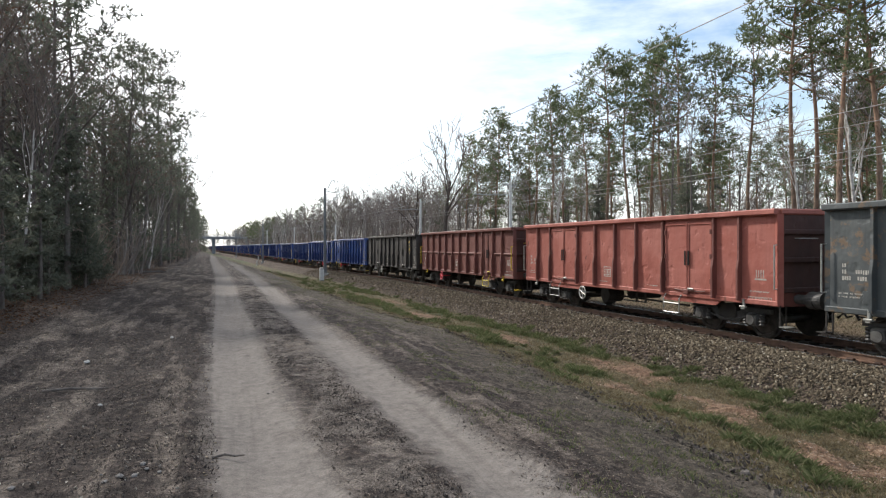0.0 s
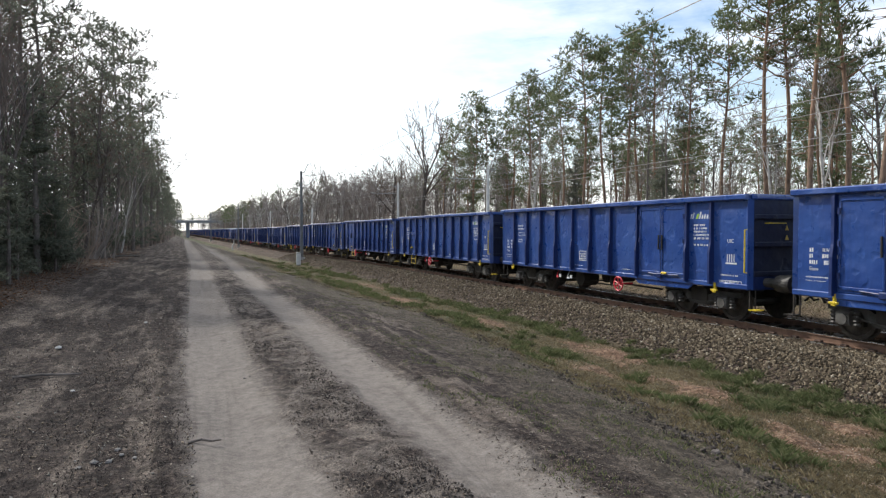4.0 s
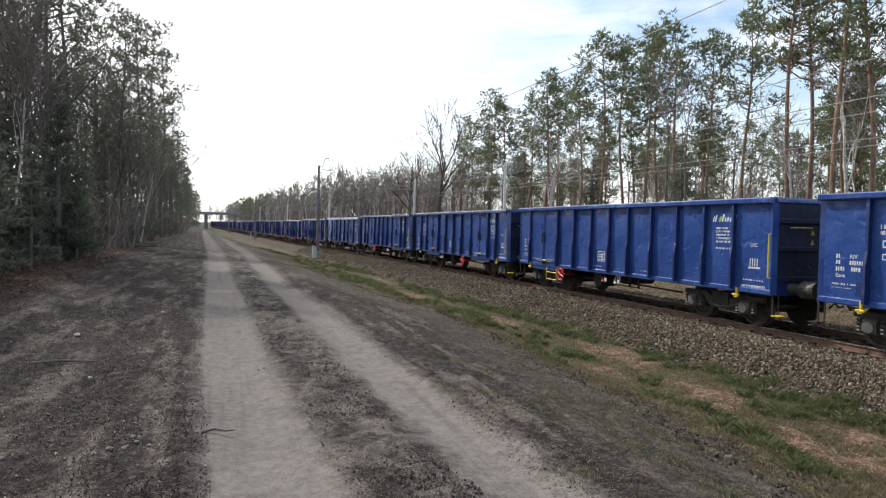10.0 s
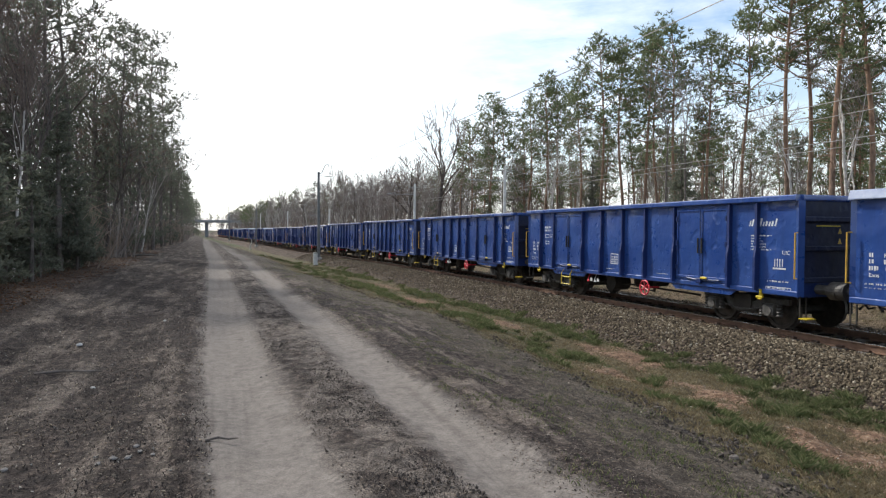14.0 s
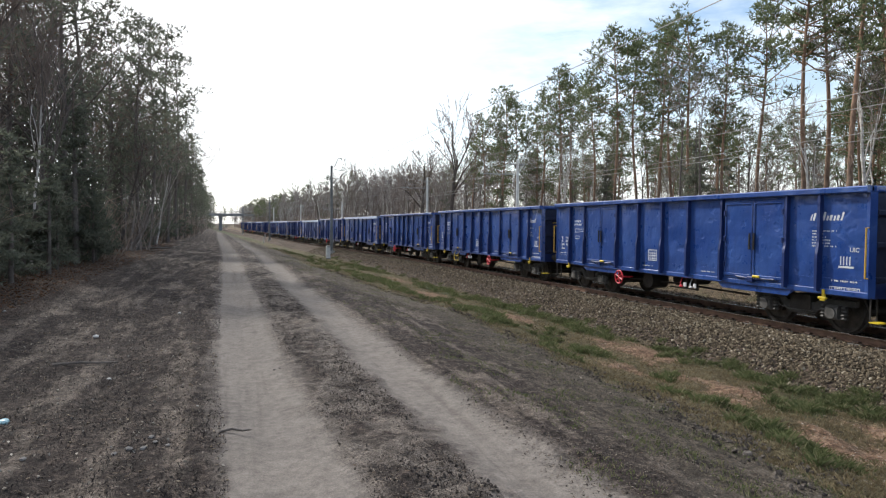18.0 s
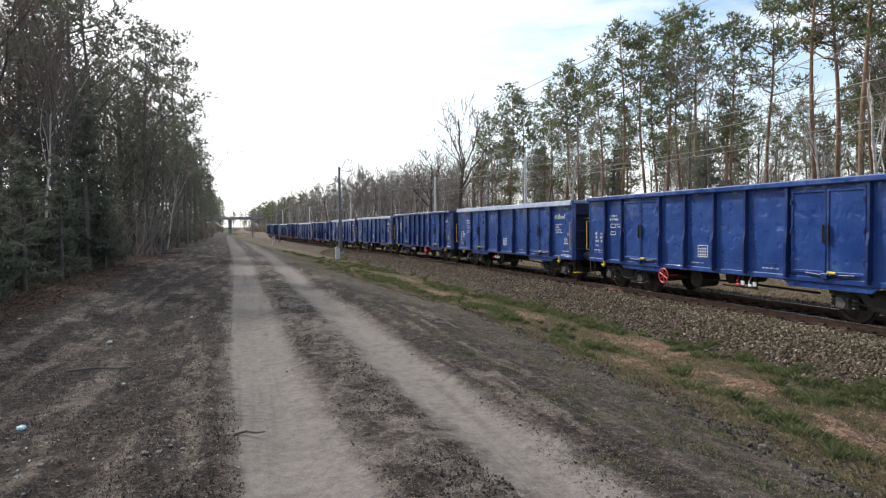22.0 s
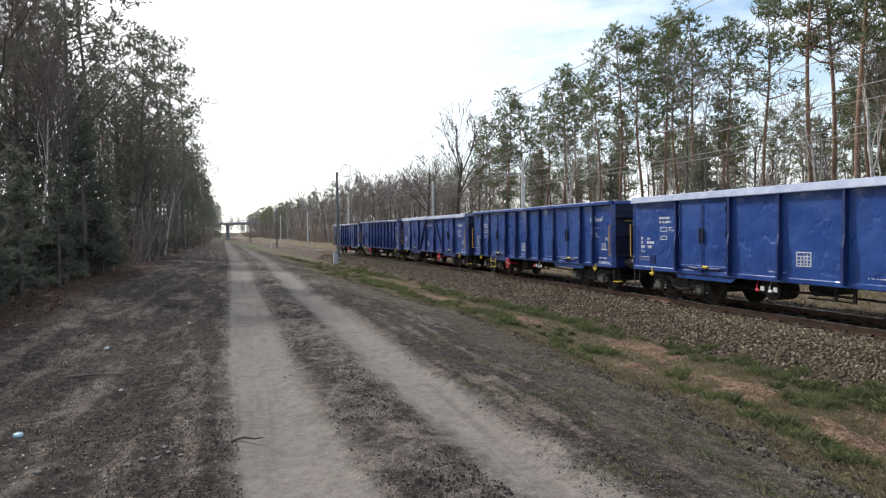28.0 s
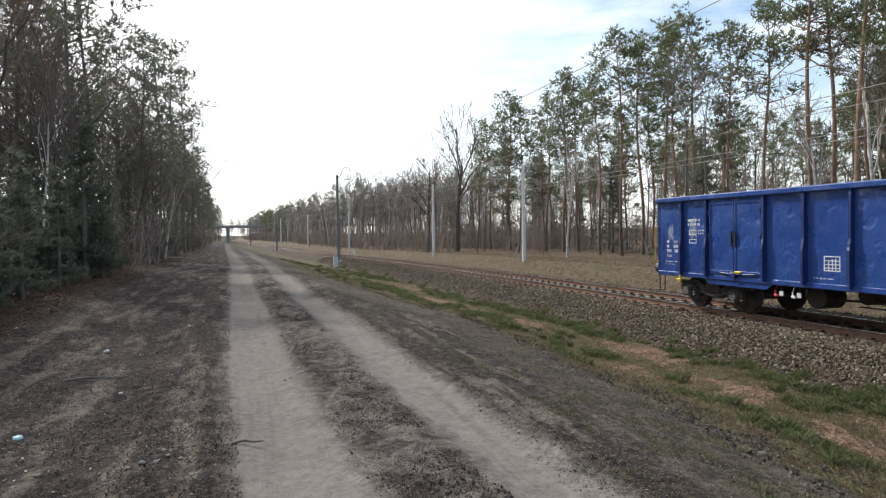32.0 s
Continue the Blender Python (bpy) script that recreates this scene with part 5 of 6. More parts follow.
def pine_meshes(seed, h, crown_from, spread, limbs, bark=None, needles=None, big=1.0, per=14, blades=4, wide=1.35):
    """A Scots pine: a bare wavy trunk, ascending limbs, and needles in rounded clumps at their ends."""
    rng = random.Random(seed)
    s = Shape()
    pts, rad = [], []
    r0 = 0.0072 * h + 0.012
    lean = Vector((rng.gauss(0, 0.016), rng.gauss(0, 0.016), 0))
    for i in range(13):
        z = h * i / 12
        pts.append(Vector((lean.x * z + 0.13 * math.sin(z * 0.5 + seed), lean.y * z + 0.13 * math.cos(z * 0.43 + seed * 2), z - (0.3 if i == 0 else 0))))
        rad.append(r0 * (1.2 if i == 0 else 1) * (1 - 0.88 * (i / 12) ** 1.4))
    s.tube(pts, rad, 7, False)
    vs, fs = [], []

    def trunk_at(z):
        k = min(max(z / h * 12, 0), 11.999)
        i = int(k)
        return pts[i].lerp(pts[i + 1], k - i)

    def clump(c, r):
        for _ in range(per):
            d = Vector((rng.gauss(0, 1), rng.gauss(0, 1), rng.gauss(0.25, 1))).normalized()
            f = rng.uniform(0.3, 1.25)
            tuft(vs, fs, c + Vector((d.x * r * f, d.y * r * f, d.z * r * f * 0.6)), big * rng.uniform(0.17, 0.36), rng, blades, 0.10 * wide, d * 0.8 + Vector((0, 0, 0.35)))

    side = rng.uniform(0, 6.28)
    for i in range(limbs):
        k = (i + rng.random()) / limbs
        z = h * (crown_from + (0.955 - crown_from) * k)
        a = i * 2.4 + rng.gauss(0, 0.5)
        reach = spread * (0.45 + 0.62 * math.sin(math.pi * (0.12 + 0.72 * k))) * rng.uniform(0.55, 1.12) * (1 - 0.42 * k ** 3) * (1 + 0.22 * math.cos(a - side))
        way = (math.cos(a), math.sin(a), rng.uniform(0.0, 0.4) + 0.75 * k * k)
        p = limb(s, trunk_at(z), way, reach, (0.055 - 0.025 * k) * (h / 16), rng, 4, 0.09)
        size = (0.46 + 0.2 * spread / 2) * (1.05 - 0.3 * k)
        clump(p[3], size * rng.uniform(0.8, 1.15))
        for _ in range(1 + int(reach * 0.85)):
            q = p[1].lerp(p[3], rng.uniform(0.1, 0.95))
            w = Vector((rng.gauss(0, 0.6), rng.gauss(0, 0.6), rng.uniform(0.1, 0.6)))
            e = limb(s, q, w, rng.uniform(0.3, 0.75), 0.02, rng, 3, 0.05, 2)
            clump(e[2], size * rng.uniform(0.6, 1.0))
    for z in (0.93, 0.965, 0.995):
        clump(trunk_at(h * z) + Vector((rng.gauss(0, 0.2), rng.gauss(0, 0.2), 0)), rng.uniform(0.35, 0.5) * (1.6 - z * 0.8))
    for i in range(int(8 + h * 0.5) if big < 1.5 else 3):   # dead branches on the bare trunk
        z = h * rng.uniform(0.22, crown_from + 0.12)
        a = rng.uniform(0, 6.28)
        p = limb(s, trunk_at(z), (math.cos(a), math.sin(a), rng.uniform(-0.25, 0.35)), rng.uniform(0.3, 1.7), 0.024, rng, 3)
        if rng.random() < 0.5:
            limb(s, p[2], (math.cos(a + 0.7), math.sin(a + 0.7), 0.2), rng.uniform(0.3, 0.7), 0.013, rng, 3, 0, 2)
    return s.mesh("trunk", bark or BARK_PINE, True), mesh_from("crown", vs, fs, needles or NEEDLES)


def bare_meshes(seed, h, bark, leaves=0, forks=4, wide=1.0, thick=1.0, finest=0.012, twigs=None, bole=0.42):
    """A leafless tree: limbs that fork into finer and finer twigs; some dry leaves may hang on."""
    rng = random.Random(seed)
    s, t = Shape(), Shape()
    tips = []

    def grow(p, d, length, radius, level):
        radius = max(radius, finest)
        pts, rad = [p.copy()], [radius]
        steps = 4 if level < 2 else 2 if level < forks else 1
        for i in range(steps):
            bent = 0.13 + 0.03 * level if level else 0.05
            d = (d + Vector((rng.gauss(0, bent), rng.gauss(0, bent), rng.gauss(0.03, 0.06)))).normalized()
            p = p + d * length / steps
            pts.append(p.copy())
            rad.append(radius * (1 - 0.56 * (i + 1) / steps))
        (s if level < 2 else t).tube(pts, rad, 7 if level == 0 else 4 if level < 3 else 3, False)
        if level >= forks:
            tips.append(pts)
            return
        for i in range(rng.choice((2, 3, 3)) + (3 if level == 0 else 2 if forks > 3 and level < 2 else 1 if level < 2 else 0)):
            k = rng.uniform(0.3 if level else bole, 1.0)
            j = min(int(k * steps), steps - 1)
            q = pts[j].lerp(pts[j + 1], k * steps - j)
            side = Vector((rng.gauss(0, 1), rng.gauss(0, 1), rng.gauss(0.1, 0.4))).normalized()
            nd = (d * (0.75 if level else 0.8) + side * rng.uniform(0.5, 0.95) * wide + Vector((0, 0, 0.18))).normalized()
            grow(q, nd, length * rng.uniform(0.4, 0.62), radius * (1 - 0.4 * j / steps) * rng.uniform(0.35, 0.55), level + 1)

    grow(Vector((0, 0, -0.3)), Vector((rng.gauss(0, 0.06), rng.gauss(0, 0.06), 1)), h * 0.62, thick * ((0.011 if forks > 3 else 0.0075) * h + 0.01), 0)
    top = max(p[2] for p in s.v + t.v)
    k = h / top
    trunk = mesh_from("trunk", [(x * k, y * k, z * k) for x, y, z in s.v], s.f, bark, True)
    twig = mesh_from("crown", [(x * k, y * k, z * k) for x, y, z in t.v], t.f, twigs or TWIG)
    leaf = None
    if leaves:
        vs, fs = [], []
        for _ in range(leaves):
            pts = rng.choice(tips)
            tuft(vs, fs, rng.choice(pts) * k + Vector((rng.gauss(0, 0.08), rng.gauss(0, 0.08), rng.gauss(0, 0.08))), rng.uniform(0.07, 0.13), rng, 2)
        leaf = mesh_from("foliage", vs, fs, DRY_LEAF)
    return trunk, twig, leaf


def spruce_meshes(seed, h, spread, tufts, big=1.0):
    rng = random.Random(seed)
    s = Shape().tube([(0, 0, -0.2), (0.05, 0, h * 0.5), (0, 0.05, h)], [0.014 * h + 0.02, 0.008 * h + 0.01, 0.01], 6, False)
    vs, fs = [], []
    for i in range(int(h * 9 / big)):
        z = h * (0.06 + 0.92 * rng.random())
        reach = spread * (1 - z / h) ** 0.8 * rng.uniform(0.6, 1.1) + 0.1
        a = rng.uniform(0, 6.28)
        p = limb(s, (0, 0, z), (math.cos(a), math.sin(a), rng.uniform(-0.15, 0.25)), reach, 0.018, rng, 3)
        for _ in range(int(tufts * reach / (h * 9 * spread * 0.5)) + 2):
            k = rng.random() ** 0.7
            j = min(int(k * 3), 2)
            tuft(vs, fs, p[j].lerp(p[j + 1], k * 3 - j) + Vector((rng.gauss(0, 0.1), rng.gauss(0, 0.1), rng.gauss(0, 0.06))), big * rng.uniform(0.14, 0.26), rng)
    return s.mesh("trunk", BARK_GREY, True), mesh_from("crown", vs, fs, NEEDLES_DARK)


def bush_meshes(seed, h, stems, material, side=4, thick=0.016):
    rng = random.Random(seed)
    s = Shape()
    for _ in range(stems):
        a, r = rng.uniform(0, 6.28), rng.uniform(0, 0.9)
        p = limb(s, (r * math.cos(a), r * math.sin(a), -0.1), (rng.gauss(0, 0.25), rng.gauss(0, 0.25), 1), h * rng.uniform(0.5, 1.0), thick, rng, 3, 0, 3)
        for _ in range(side):
            q = rng.choice(p[1:])
            limb(s, q, (rng.gauss(0, 0.7), rng.gauss(0, 0.7), 0.7), h * rng.uniform(0.15, 0.4), thick * 0.5, rng, 3, 0, 2)
    return s.mesh("stems", material)


PINE_H = (16, 15, 17, 15, 16, 16)
PINES = [pine_meshes(20 + i, PINE_H[i], c, w, n) for i, (c, w, n) in enumerate([(0.56, 2.1, 24), (0.60, 2.3, 22), (0.52, 2.2, 28), (0.63, 2.0, 20), (0.48, 2.4, 28), (0.66, 2.5, 20)])]
LOW_PINE = pine_meshes(33, 15, 0.32, 2.4, 30)
LEFT_H = (17, 16, 18)
LEFT_PINES = [pine_meshes(90 + i, LEFT_H[i], c, w, n, BARK_GREY, NEEDLES_DARK, 1.0, 12) for i, (c, w, n) in enumerate([(0.30, 3.0, 34), (0.36, 3.2, 30), (0.28, 2.8, 36)])]
FAR_PINES = [pine_meshes(95 + i, h, c, 2.3, 14, BARK_GREY, m, 1.7, 7, 3, 1.6) for i, (h, c, m) in enumerate([(15, 0.5, NEEDLES), (16, 0.3, NEEDLES_DARK), (15, 0.45, NEEDLES)])]
BARES = [bare_meshes(40 + i, h, b, 0, 4, w, 0.75) for i, (h, b, w) in enumerate([(15, BARK_GREY, 1.0), (13, BARK_GREY, 0.8), (13, BARK_BIRCH, 0.6), (12, BARK_BIRCH, 0.6)])]
OAKS = [bare_meshes(50 + i, h, BARK_DARK, 420, 4, 1.15, 0.8, 0.012, TWIG_DARK, b) for i, (h, b) in enumerate(((14, 0.5), (16, 0.42), (15, 0.6)))]
SPRUCES = [spruce_meshes(60 + i, h, w, n) for i, (h, w, n) in enumerate([(5, 1.6, 800), (9, 1.9, 1100), (3.2, 1.3, 600)])]
BUSHES = [bush_meshes(70 + i, h, n, m) for i, (h, n, m) in enumerate([(3.0, 20, TWIG_RED), (2.2, 22, TWIG_RED), (3.6, 18, TWIG)])]
FAR_BUSHES = [bush_meshes(75 + i, h, 9, m, 2, 0.03) for i, (h, m) in enumerate([(3.2, TWIG_RED), (2.6, TWIG_RED), (3.8, TWIG)])]
FAR_SPRUCES = [spruce_meshes(65 + i, h, w, 260, 2.2) for i, (h, w) in enumerate([(6, 1.7), (9, 1.9)])]


def tree(name, label, meshes, x, y, turn=0.0, size=1.0, group=""):
    ob = tagged(new(name, meshes[0] if "bush" in name else None), label, "tree" if "bush" not in name else "bush", group)
    ob.matrix_basis = Matrix.Translation((x, y, ground_z(x, y, False) - 0.03)) @ Matrix.Rotation(turn, 4, "Z") @ Matrix.Scale(size, 4)
    for me in meshes:
        if me and "bush" not in name:
            part(me.name.split(".")[0], me, ob)
    return ob


PINE_LABEL = "tall Scots pine with bare orange trunk and high crown"
rng = random.Random(5)
# pines that stand at the front, beyond the bank: bearing in degrees, distance across, height
FRONT = [(20.6, 25.0, 12.0), (21.7, 24.5, 13.0), (23.3, 24.5, 15.0), (24.6, 26.0, 13.6), (26.6, 25.0, 13.0), (28.1, 24.5, 14.5), (29.3, 26.0, 14.0), (31.2, 24.5, 12.7), (33.0, 24.5, 15.0), (34.6, 26.5, 14.8), (36.4, 26.0, 14.8), (37.4, 28.5, 15.0), (39.1, 26.0, 14.2), (41.4, 27.5, 13.6), (44.0, 27.0, 13.8), (46.9, 24.0, 15.6), (48.7, 25.5, 15.4), (50.0, 23.6, 16.2), (52.6, 24.5, 15.8), (54.5, 24.0, 16.0)]
for i, (az, x, h) in enumerate(FRONT):
    k = (i * 5 + i // 4) % len(PINES)
    tree("pine_tree", PINE_LABEL, PINES[k], x, x / math.tan(radians(az)), i * 1.3, h / PINE_H[k], "pines beyond the railway")
for i in range(46):
    y = rng.uniform(6, 95)
    x = rng.uniform(28, 54) + bend(y)
    k = rng.randrange(len(PINES))
    tree("pine_tree", PINE_LABEL, PINES[k], x, y, rng.uniform(0, 6), rng.uniform(0.6, 0.82), "pines beyond the railway")
for x, y, k in ((30.0, 23.4, 0.66), (33.0, 26.2, 0.70), (28.6, 20.8, 0.56), (36.0, 30.0, 0.72), (26.6, 63.0, 0.74), (27.5, 55.5, 0.8), (26.4, 49.0, 0.66), (28.6, 67.0, 0.8), (29.5, 45.0, 0.7)):
    tree("pine_tree", "shorter pine with a low green crown", LOW_PINE, x, y, y, k, "pines beyond the railway")
BARE_LABEL = "leafless slender tree with grey bark and fine twigs"
BIRCH_LABEL = "leafless birch with a thin white trunk"
tree("bare_tree", "large leafless tree with spreading forked limbs", bare_meshes(141, 14.6, BARK_DARK, 0, 4, 0.55, 1.65, 0.03, TWIG_DARK, 0.45)[:2], 20.4, 60.5, 0.8, 1.0)
tree("bare_tree", "leafless tree with a rounded crown of twigs", bare_meshes(142, 10.4, BARK_DARK, 0, 4, 1.1, 2.0, 0.03, TWIG_DARK, 0.4)[:2], 17.9, 63, 2.1, 1.0)
for i in range(76):
    y = rng.uniform(14, 125)
    x = rng.uniform(20.5, 40) + bend(y)
    k = rng.randrange(4)
    tree("bare_tree" if k < 2 else "birch_tree", BARE_LABEL if k < 2 else BIRCH_LABEL, BARES[k][:2], x, y, rng.uniform(0, 6), rng.uniform(0.6, 0.9), "leafless trees beyond the railway")
for i in range(60):
    y = rng.uniform(15, 110)
    x = rng.uniform(20.5, 34) + bend(y)
    tree("bush", "leafless reddish-brown bush among the pine trunks", [BUSHES[rng.randrange(3)]], x, y, rng.uniform(0, 6), rng.uniform(0.7, 1.3), "bushes beyond the railway")
for i in range(14):
    y = rng.uniform(25, 90)
    x = rng.uniform(21.5, 34) + bend(y)
    tree("young_pine", "young dark green conifer beside the railway", SPRUCES[rng.randrange(3)], x, y, rng.uniform(0, 6), rng.uniform(0.6, 1.0), "young conifers beyond the railway")
# the wood beside the road
for x, y, h in ((-8.8, 31.0, 16.0), (-7.4, 38.0, 17.5), (-6.2, 47.0, 15.5), (-6.0, 56.0, 18.0), (-5.9, 66.0, 20.0), (-5.8, 74.0, 20.0), (-5.8, 86.0, 15.5), (-5.8, 98.0, 13.0), (-5.8, 112.0, 11.0), (-5.9, 128.0, 9.6), (-6.2, 145.0, 7.6)):
    tree("pine_tree", "tall dark pine at the forest edge", LEFT_PINES[int(y) % 3], x, y, y, h / LEFT_H[int(y) % 3], "pines beside the road")
for i in range(13):
    y = 30 + 96 * ((i + rng.random()) / 13) ** 1.1
    x = wood_edge(y) - rng.uniform(1.5, 6.0)
    tree("pine_tree", "dark pine in the wood beside the road", LEFT_PINES[rng.randrange(3)], x, y, rng.uniform(0, 6), rng.uniform(0.9, 1.12), "pines beside the road")
for i in range(50):
    y = 10 + 110 * ((i + rng.random()) / 50) ** 1.2
    x = wood_edge(y) - rng.uniform(0.6, 6.0)
    tree("oak_tree", "leafless oak with a few dry brown leaves", OAKS[rng.randrange(3)], x, y, rng.uniform(0, 6), rng.uniform(0.7, 1.1), "leafless trees beside the road")
def leaning(label, name, meshes, x, y, size, lean_x, lean_y):
    ob = tree(name, label, meshes, x, y, 1.0, size, "leafless trees beside the road")
    ob.matrix_basis = Matrix.Translation((x, y, -0.1)) @ Euler((lean_y, lean_x, 0)).to_matrix().to_4x4() @ Matrix.Scale(size, 4)


leaning("dark leafless tree leaning over the forest edge", "bare_tree", bare_meshes(151, 12, BARK_DARK, 0, 4, 0.5, 0.6, 0.012, TWIG_DARK)[:2], -7.0, 25.5, 1.0, 0.13, -0.12)
leaning("leafless birch with a white leaning trunk", "birch_tree", BARES[3][:2], -6.3, 59.0, 0.8, 0.06, -0.1)
tree("birch_tree", BIRCH_LABEL, bare_meshes(152, 9.5, BARK_BIRCH, 0, 4, 0.45, 0.5, 0.012, TWIG_DARK, 0.65)[:2], -7.0, 26.5, 0.5, 1.0, "leafless trees beside the road")
for i in range(44):
    y = 12 + 125 * ((i + rng.random()) / 90) ** 1.35
    x = wood_edge(y) - rng.uniform(0.4, 4.0)
    tree("young_spruce", "young dark green spruce at the forest edge", SPRUCES[rng.randrange(3)], x, y, rng.uniform(0, 6), rng.uniform(0.6, 1.05), "young spruces beside the road")
for i in range(22):
    y = 12 + 32 * (i + rng.random()) / 30
    tree("young_spruce", "young dark green spruce at the forest edge", SPRUCES[(0, 2, 0)[i % 3]], wood_edge(y) - rng.uniform(-0.1, 1.6), y, rng.uniform(0, 6), rng.uniform(0.55, 1.0), "young spruces beside the road")
for i in range(100):
    y = 9 + 110 * ((i + rng.random()) / 60) ** 1.35
    x = wood_edge(y) - rng.uniform(0.6, 4.5)
    tree("bush", "leafless brown bush at the forest edge", [BUSHES[rng.randrange(3)]], x, y, rng.uniform(0, 6), rng.uniform(0.7, 1.4), "bushes beside the road")


def woods(name, label, spots):
    """Far woods joined by material."""
    lots = {}
    for meshes, x, y, turn, size in spots:
        m = np.array(Matrix.Translation((x, y, ground_z(x, y, False))) @ Matrix.Rotation(turn, 4, "Z") @ Matrix.Scale(size, 4))
        for me in meshes:
            if me is None:
                continue
            co = np.empty(len(me.vertices) * 3)
            me.vertices.foreach_get("co", co)
            co = co.reshape(-1, 3) @ m[:3, :3].T + m[:3, 3]
            lot = lots.setdefault(me.materials[0].name, [[], [], 0])
            lot[0].append(co)
            lot[1] += [tuple(i + lot[2] for i in p.vertices) for p in me.polygons]
            lot[2] += len(co)
    top = tagged(new(name), label, "forest", kind="stuff")
    for key, (cos, faces, _) in lots.items():
        p = part("far_trees", mesh_from("far_trees", np.concatenate(cos), faces, bpy.data.materials[key]), top)
        p["kind"] = "stuff"


SLIM = [bare_meshes(80 + i, h, b, 0, 4, w, 0.8, 0.022)[:2] for i, (h, b, w) in enumerate([(12, BARK_GREY, 0.8), (11, BARK_GREY, 0.6), (12, BARK_BIRCH, 0.5), (13, BARK_GREY, 1.0)])]
FAR_SLIM = [bare_meshes(84 + i, h, b, 0, 3, w, 1.2, 0.034)[:2] for i, (h, b, w) in enumerate([(12, BARK_GREY, 0.8), (11, BARK_GREY, 0.7), (12, BARK_BIRCH, 0.6), (13, BARK_GREY, 0.9)])]
spots = []
for i in range(84):   # leafless trees near the turn of the line
    y = rng.uniform(66, 130)
    x = 13.5 + bend(y) + rng.uniform(8.0, 34)
    spots.append((SLIM[rng.randrange(4)], x, y, rng.uniform(0, 6), rng.uniform(0.75, 1.05)))
for i in range(270):
    y = 105 + 280 * rng.random() ** 1.2
    x = 13.5 + bend(y) + 7.0 + 30 * rng.random() ** 1.4
    spots.append((FAR_SLIM[rng.randrange(4)], x, y, rng.uniform(0, 6), rng.uniform(0.85, 1.15)))
for i in range(40):   # where the wood meets the bridge
    y = rng.uniform(190, 292)
    spots.append((FAR_PINES[i % 3] if i % 2 else FAR_SPRUCES[1], 13.5 + bend(y) + rng.uniform(5.5, 13), y, rng.uniform(0, 6), rng.uniform(0.55, 0.8)))
for i in range(80):
    y = 120 + 260 * rng.random() ** 0.8
    x = 13.5 + bend(y) + rng.uniform(10, 32)
    spots.append((FAR_PINES[rng.randrange(3)], x, y, rng.uniform(0, 6), rng.uniform(0.65, 0.85)))
for i in range(400):
    y = 60 + 310 * rng.random() ** 1.2
    x = 13.5 + bend(y) + 5.6 + 17 * rng.random() ** 1.3
    spots.append(([FAR_BUSHES[rng.randrange(3)]], x, y, rng.uniform(0, 6), rng.uniform(1.0, 2.1)))
woods("far_woods", "distant leafless and pine woods beyond the railway", spots)
spots = []
for i in range(110):   # depth of the wood behind the pines
    y = rng.uniform(-5, 105)
    x = rng.uniform(34, 80)
    spots.append((SLIM[rng.randrange(4)], x, y, rng.uniform(0, 6), rng.uniform(0.6, 0.95)))
for i in range(330):
    y = rng.uniform(5, 105)
    x = rng.uniform(27, 75)
    spots.append(([FAR_BUSHES[rng.randrange(3)]], x, y, rng.uniform(0, 6), rng.uniform(0.9, 1.7)))
for i in range(46):
    y = rng.uniform(-5, 105)
    spots.append((FAR_PINES[(0, 2, 0)[i % 3]], rng.uniform(46, 78), y, rng.uniform(0, 6), rng.uniform(0.7, 1.0)))
for i in range(22):
    y = rng.uniform(10, 100)
    spots.append((FAR_SPRUCES[rng.randrange(2)], rng.uniform(30, 60), y, rng.uniform(0, 6), rng.uniform(0.7, 1.1)))
woods("deep_woods", "brown leafless undergrowth and thin trees behind the pines", spots)
spots = []
for i in range(60):
    y = 120 + 260 * (i + rng.random()) / 60
    x = wood_edge(y) - rng.uniform(0.2, 6)
    spots.append((FAR_PINES[1] if rng.random() < 0.7 else FAR_SPRUCES[1], x, y, rng.uniform(0, 6), rng.uniform(0.9, 1.1)))
for i in range(36):
    y = rng.uniform(20, 120)
    spots.append((SLIM[rng.randrange(4)], wood_edge(y) - rng.uniform(5, 20), y, rng.uniform(0, 6), rng.uniform(0.9, 1.4)))
for i in range(46):   # low thick edge of the wood
    y = rng.uniform(45, 135)
    spots.append((FAR_SPRUCES[rng.randrange(2)], wood_edge(y) - rng.uniform(0.2, 2.5), y, rng.uniform(0, 6), rng.uniform(0.4, 0.8)))
for i in range(60):
    y = rng.uniform(30, 130)
    spots.append(([FAR_BUSHES[rng.randrange(3)]], wood_edge(y) - rng.uniform(0.2, 3.0), y, rng.uniform(0, 6), rng.uniform(0.9, 1.6)))
for i in range(80):
    y = 9 + 130 * rng.random() ** 1.3
    spots.append((FAR_SPRUCES[rng.randrange(2)] if i % 3 else [FAR_BUSHES[rng.randrange(3)]], wood_edge(y) - rng.uniform(4, 18), y, rng.uniform(0, 6), rng.uniform(0.8, 1.4)))
woods("far_woods", "dark mixed woods beside the dirt road", spots)
spots = []
for i in range(40):   # seen under the bridge
    spots.append(([FAR_BUSHES[i % 3]] if i % 2 else FAR_SLIM[i % 4], rng.uniform(-45, 10), rng.uniform(360, 460), rng.uniform(0, 6), rng.uniform(1.0, 1.8) if i % 2 else 0.8))
for i in range(60):   # woods that close the view beyond the bridge
    x = rng.uniform(-90, 80)
    spots.append((FAR_SLIM[rng.randrange(4)] if i % 3 else FAR_PINES[rng.randrange(3)], x, rng.uniform(480, 620), rng.uniform(0, 6), rng.uniform(0.8, 1.1)))
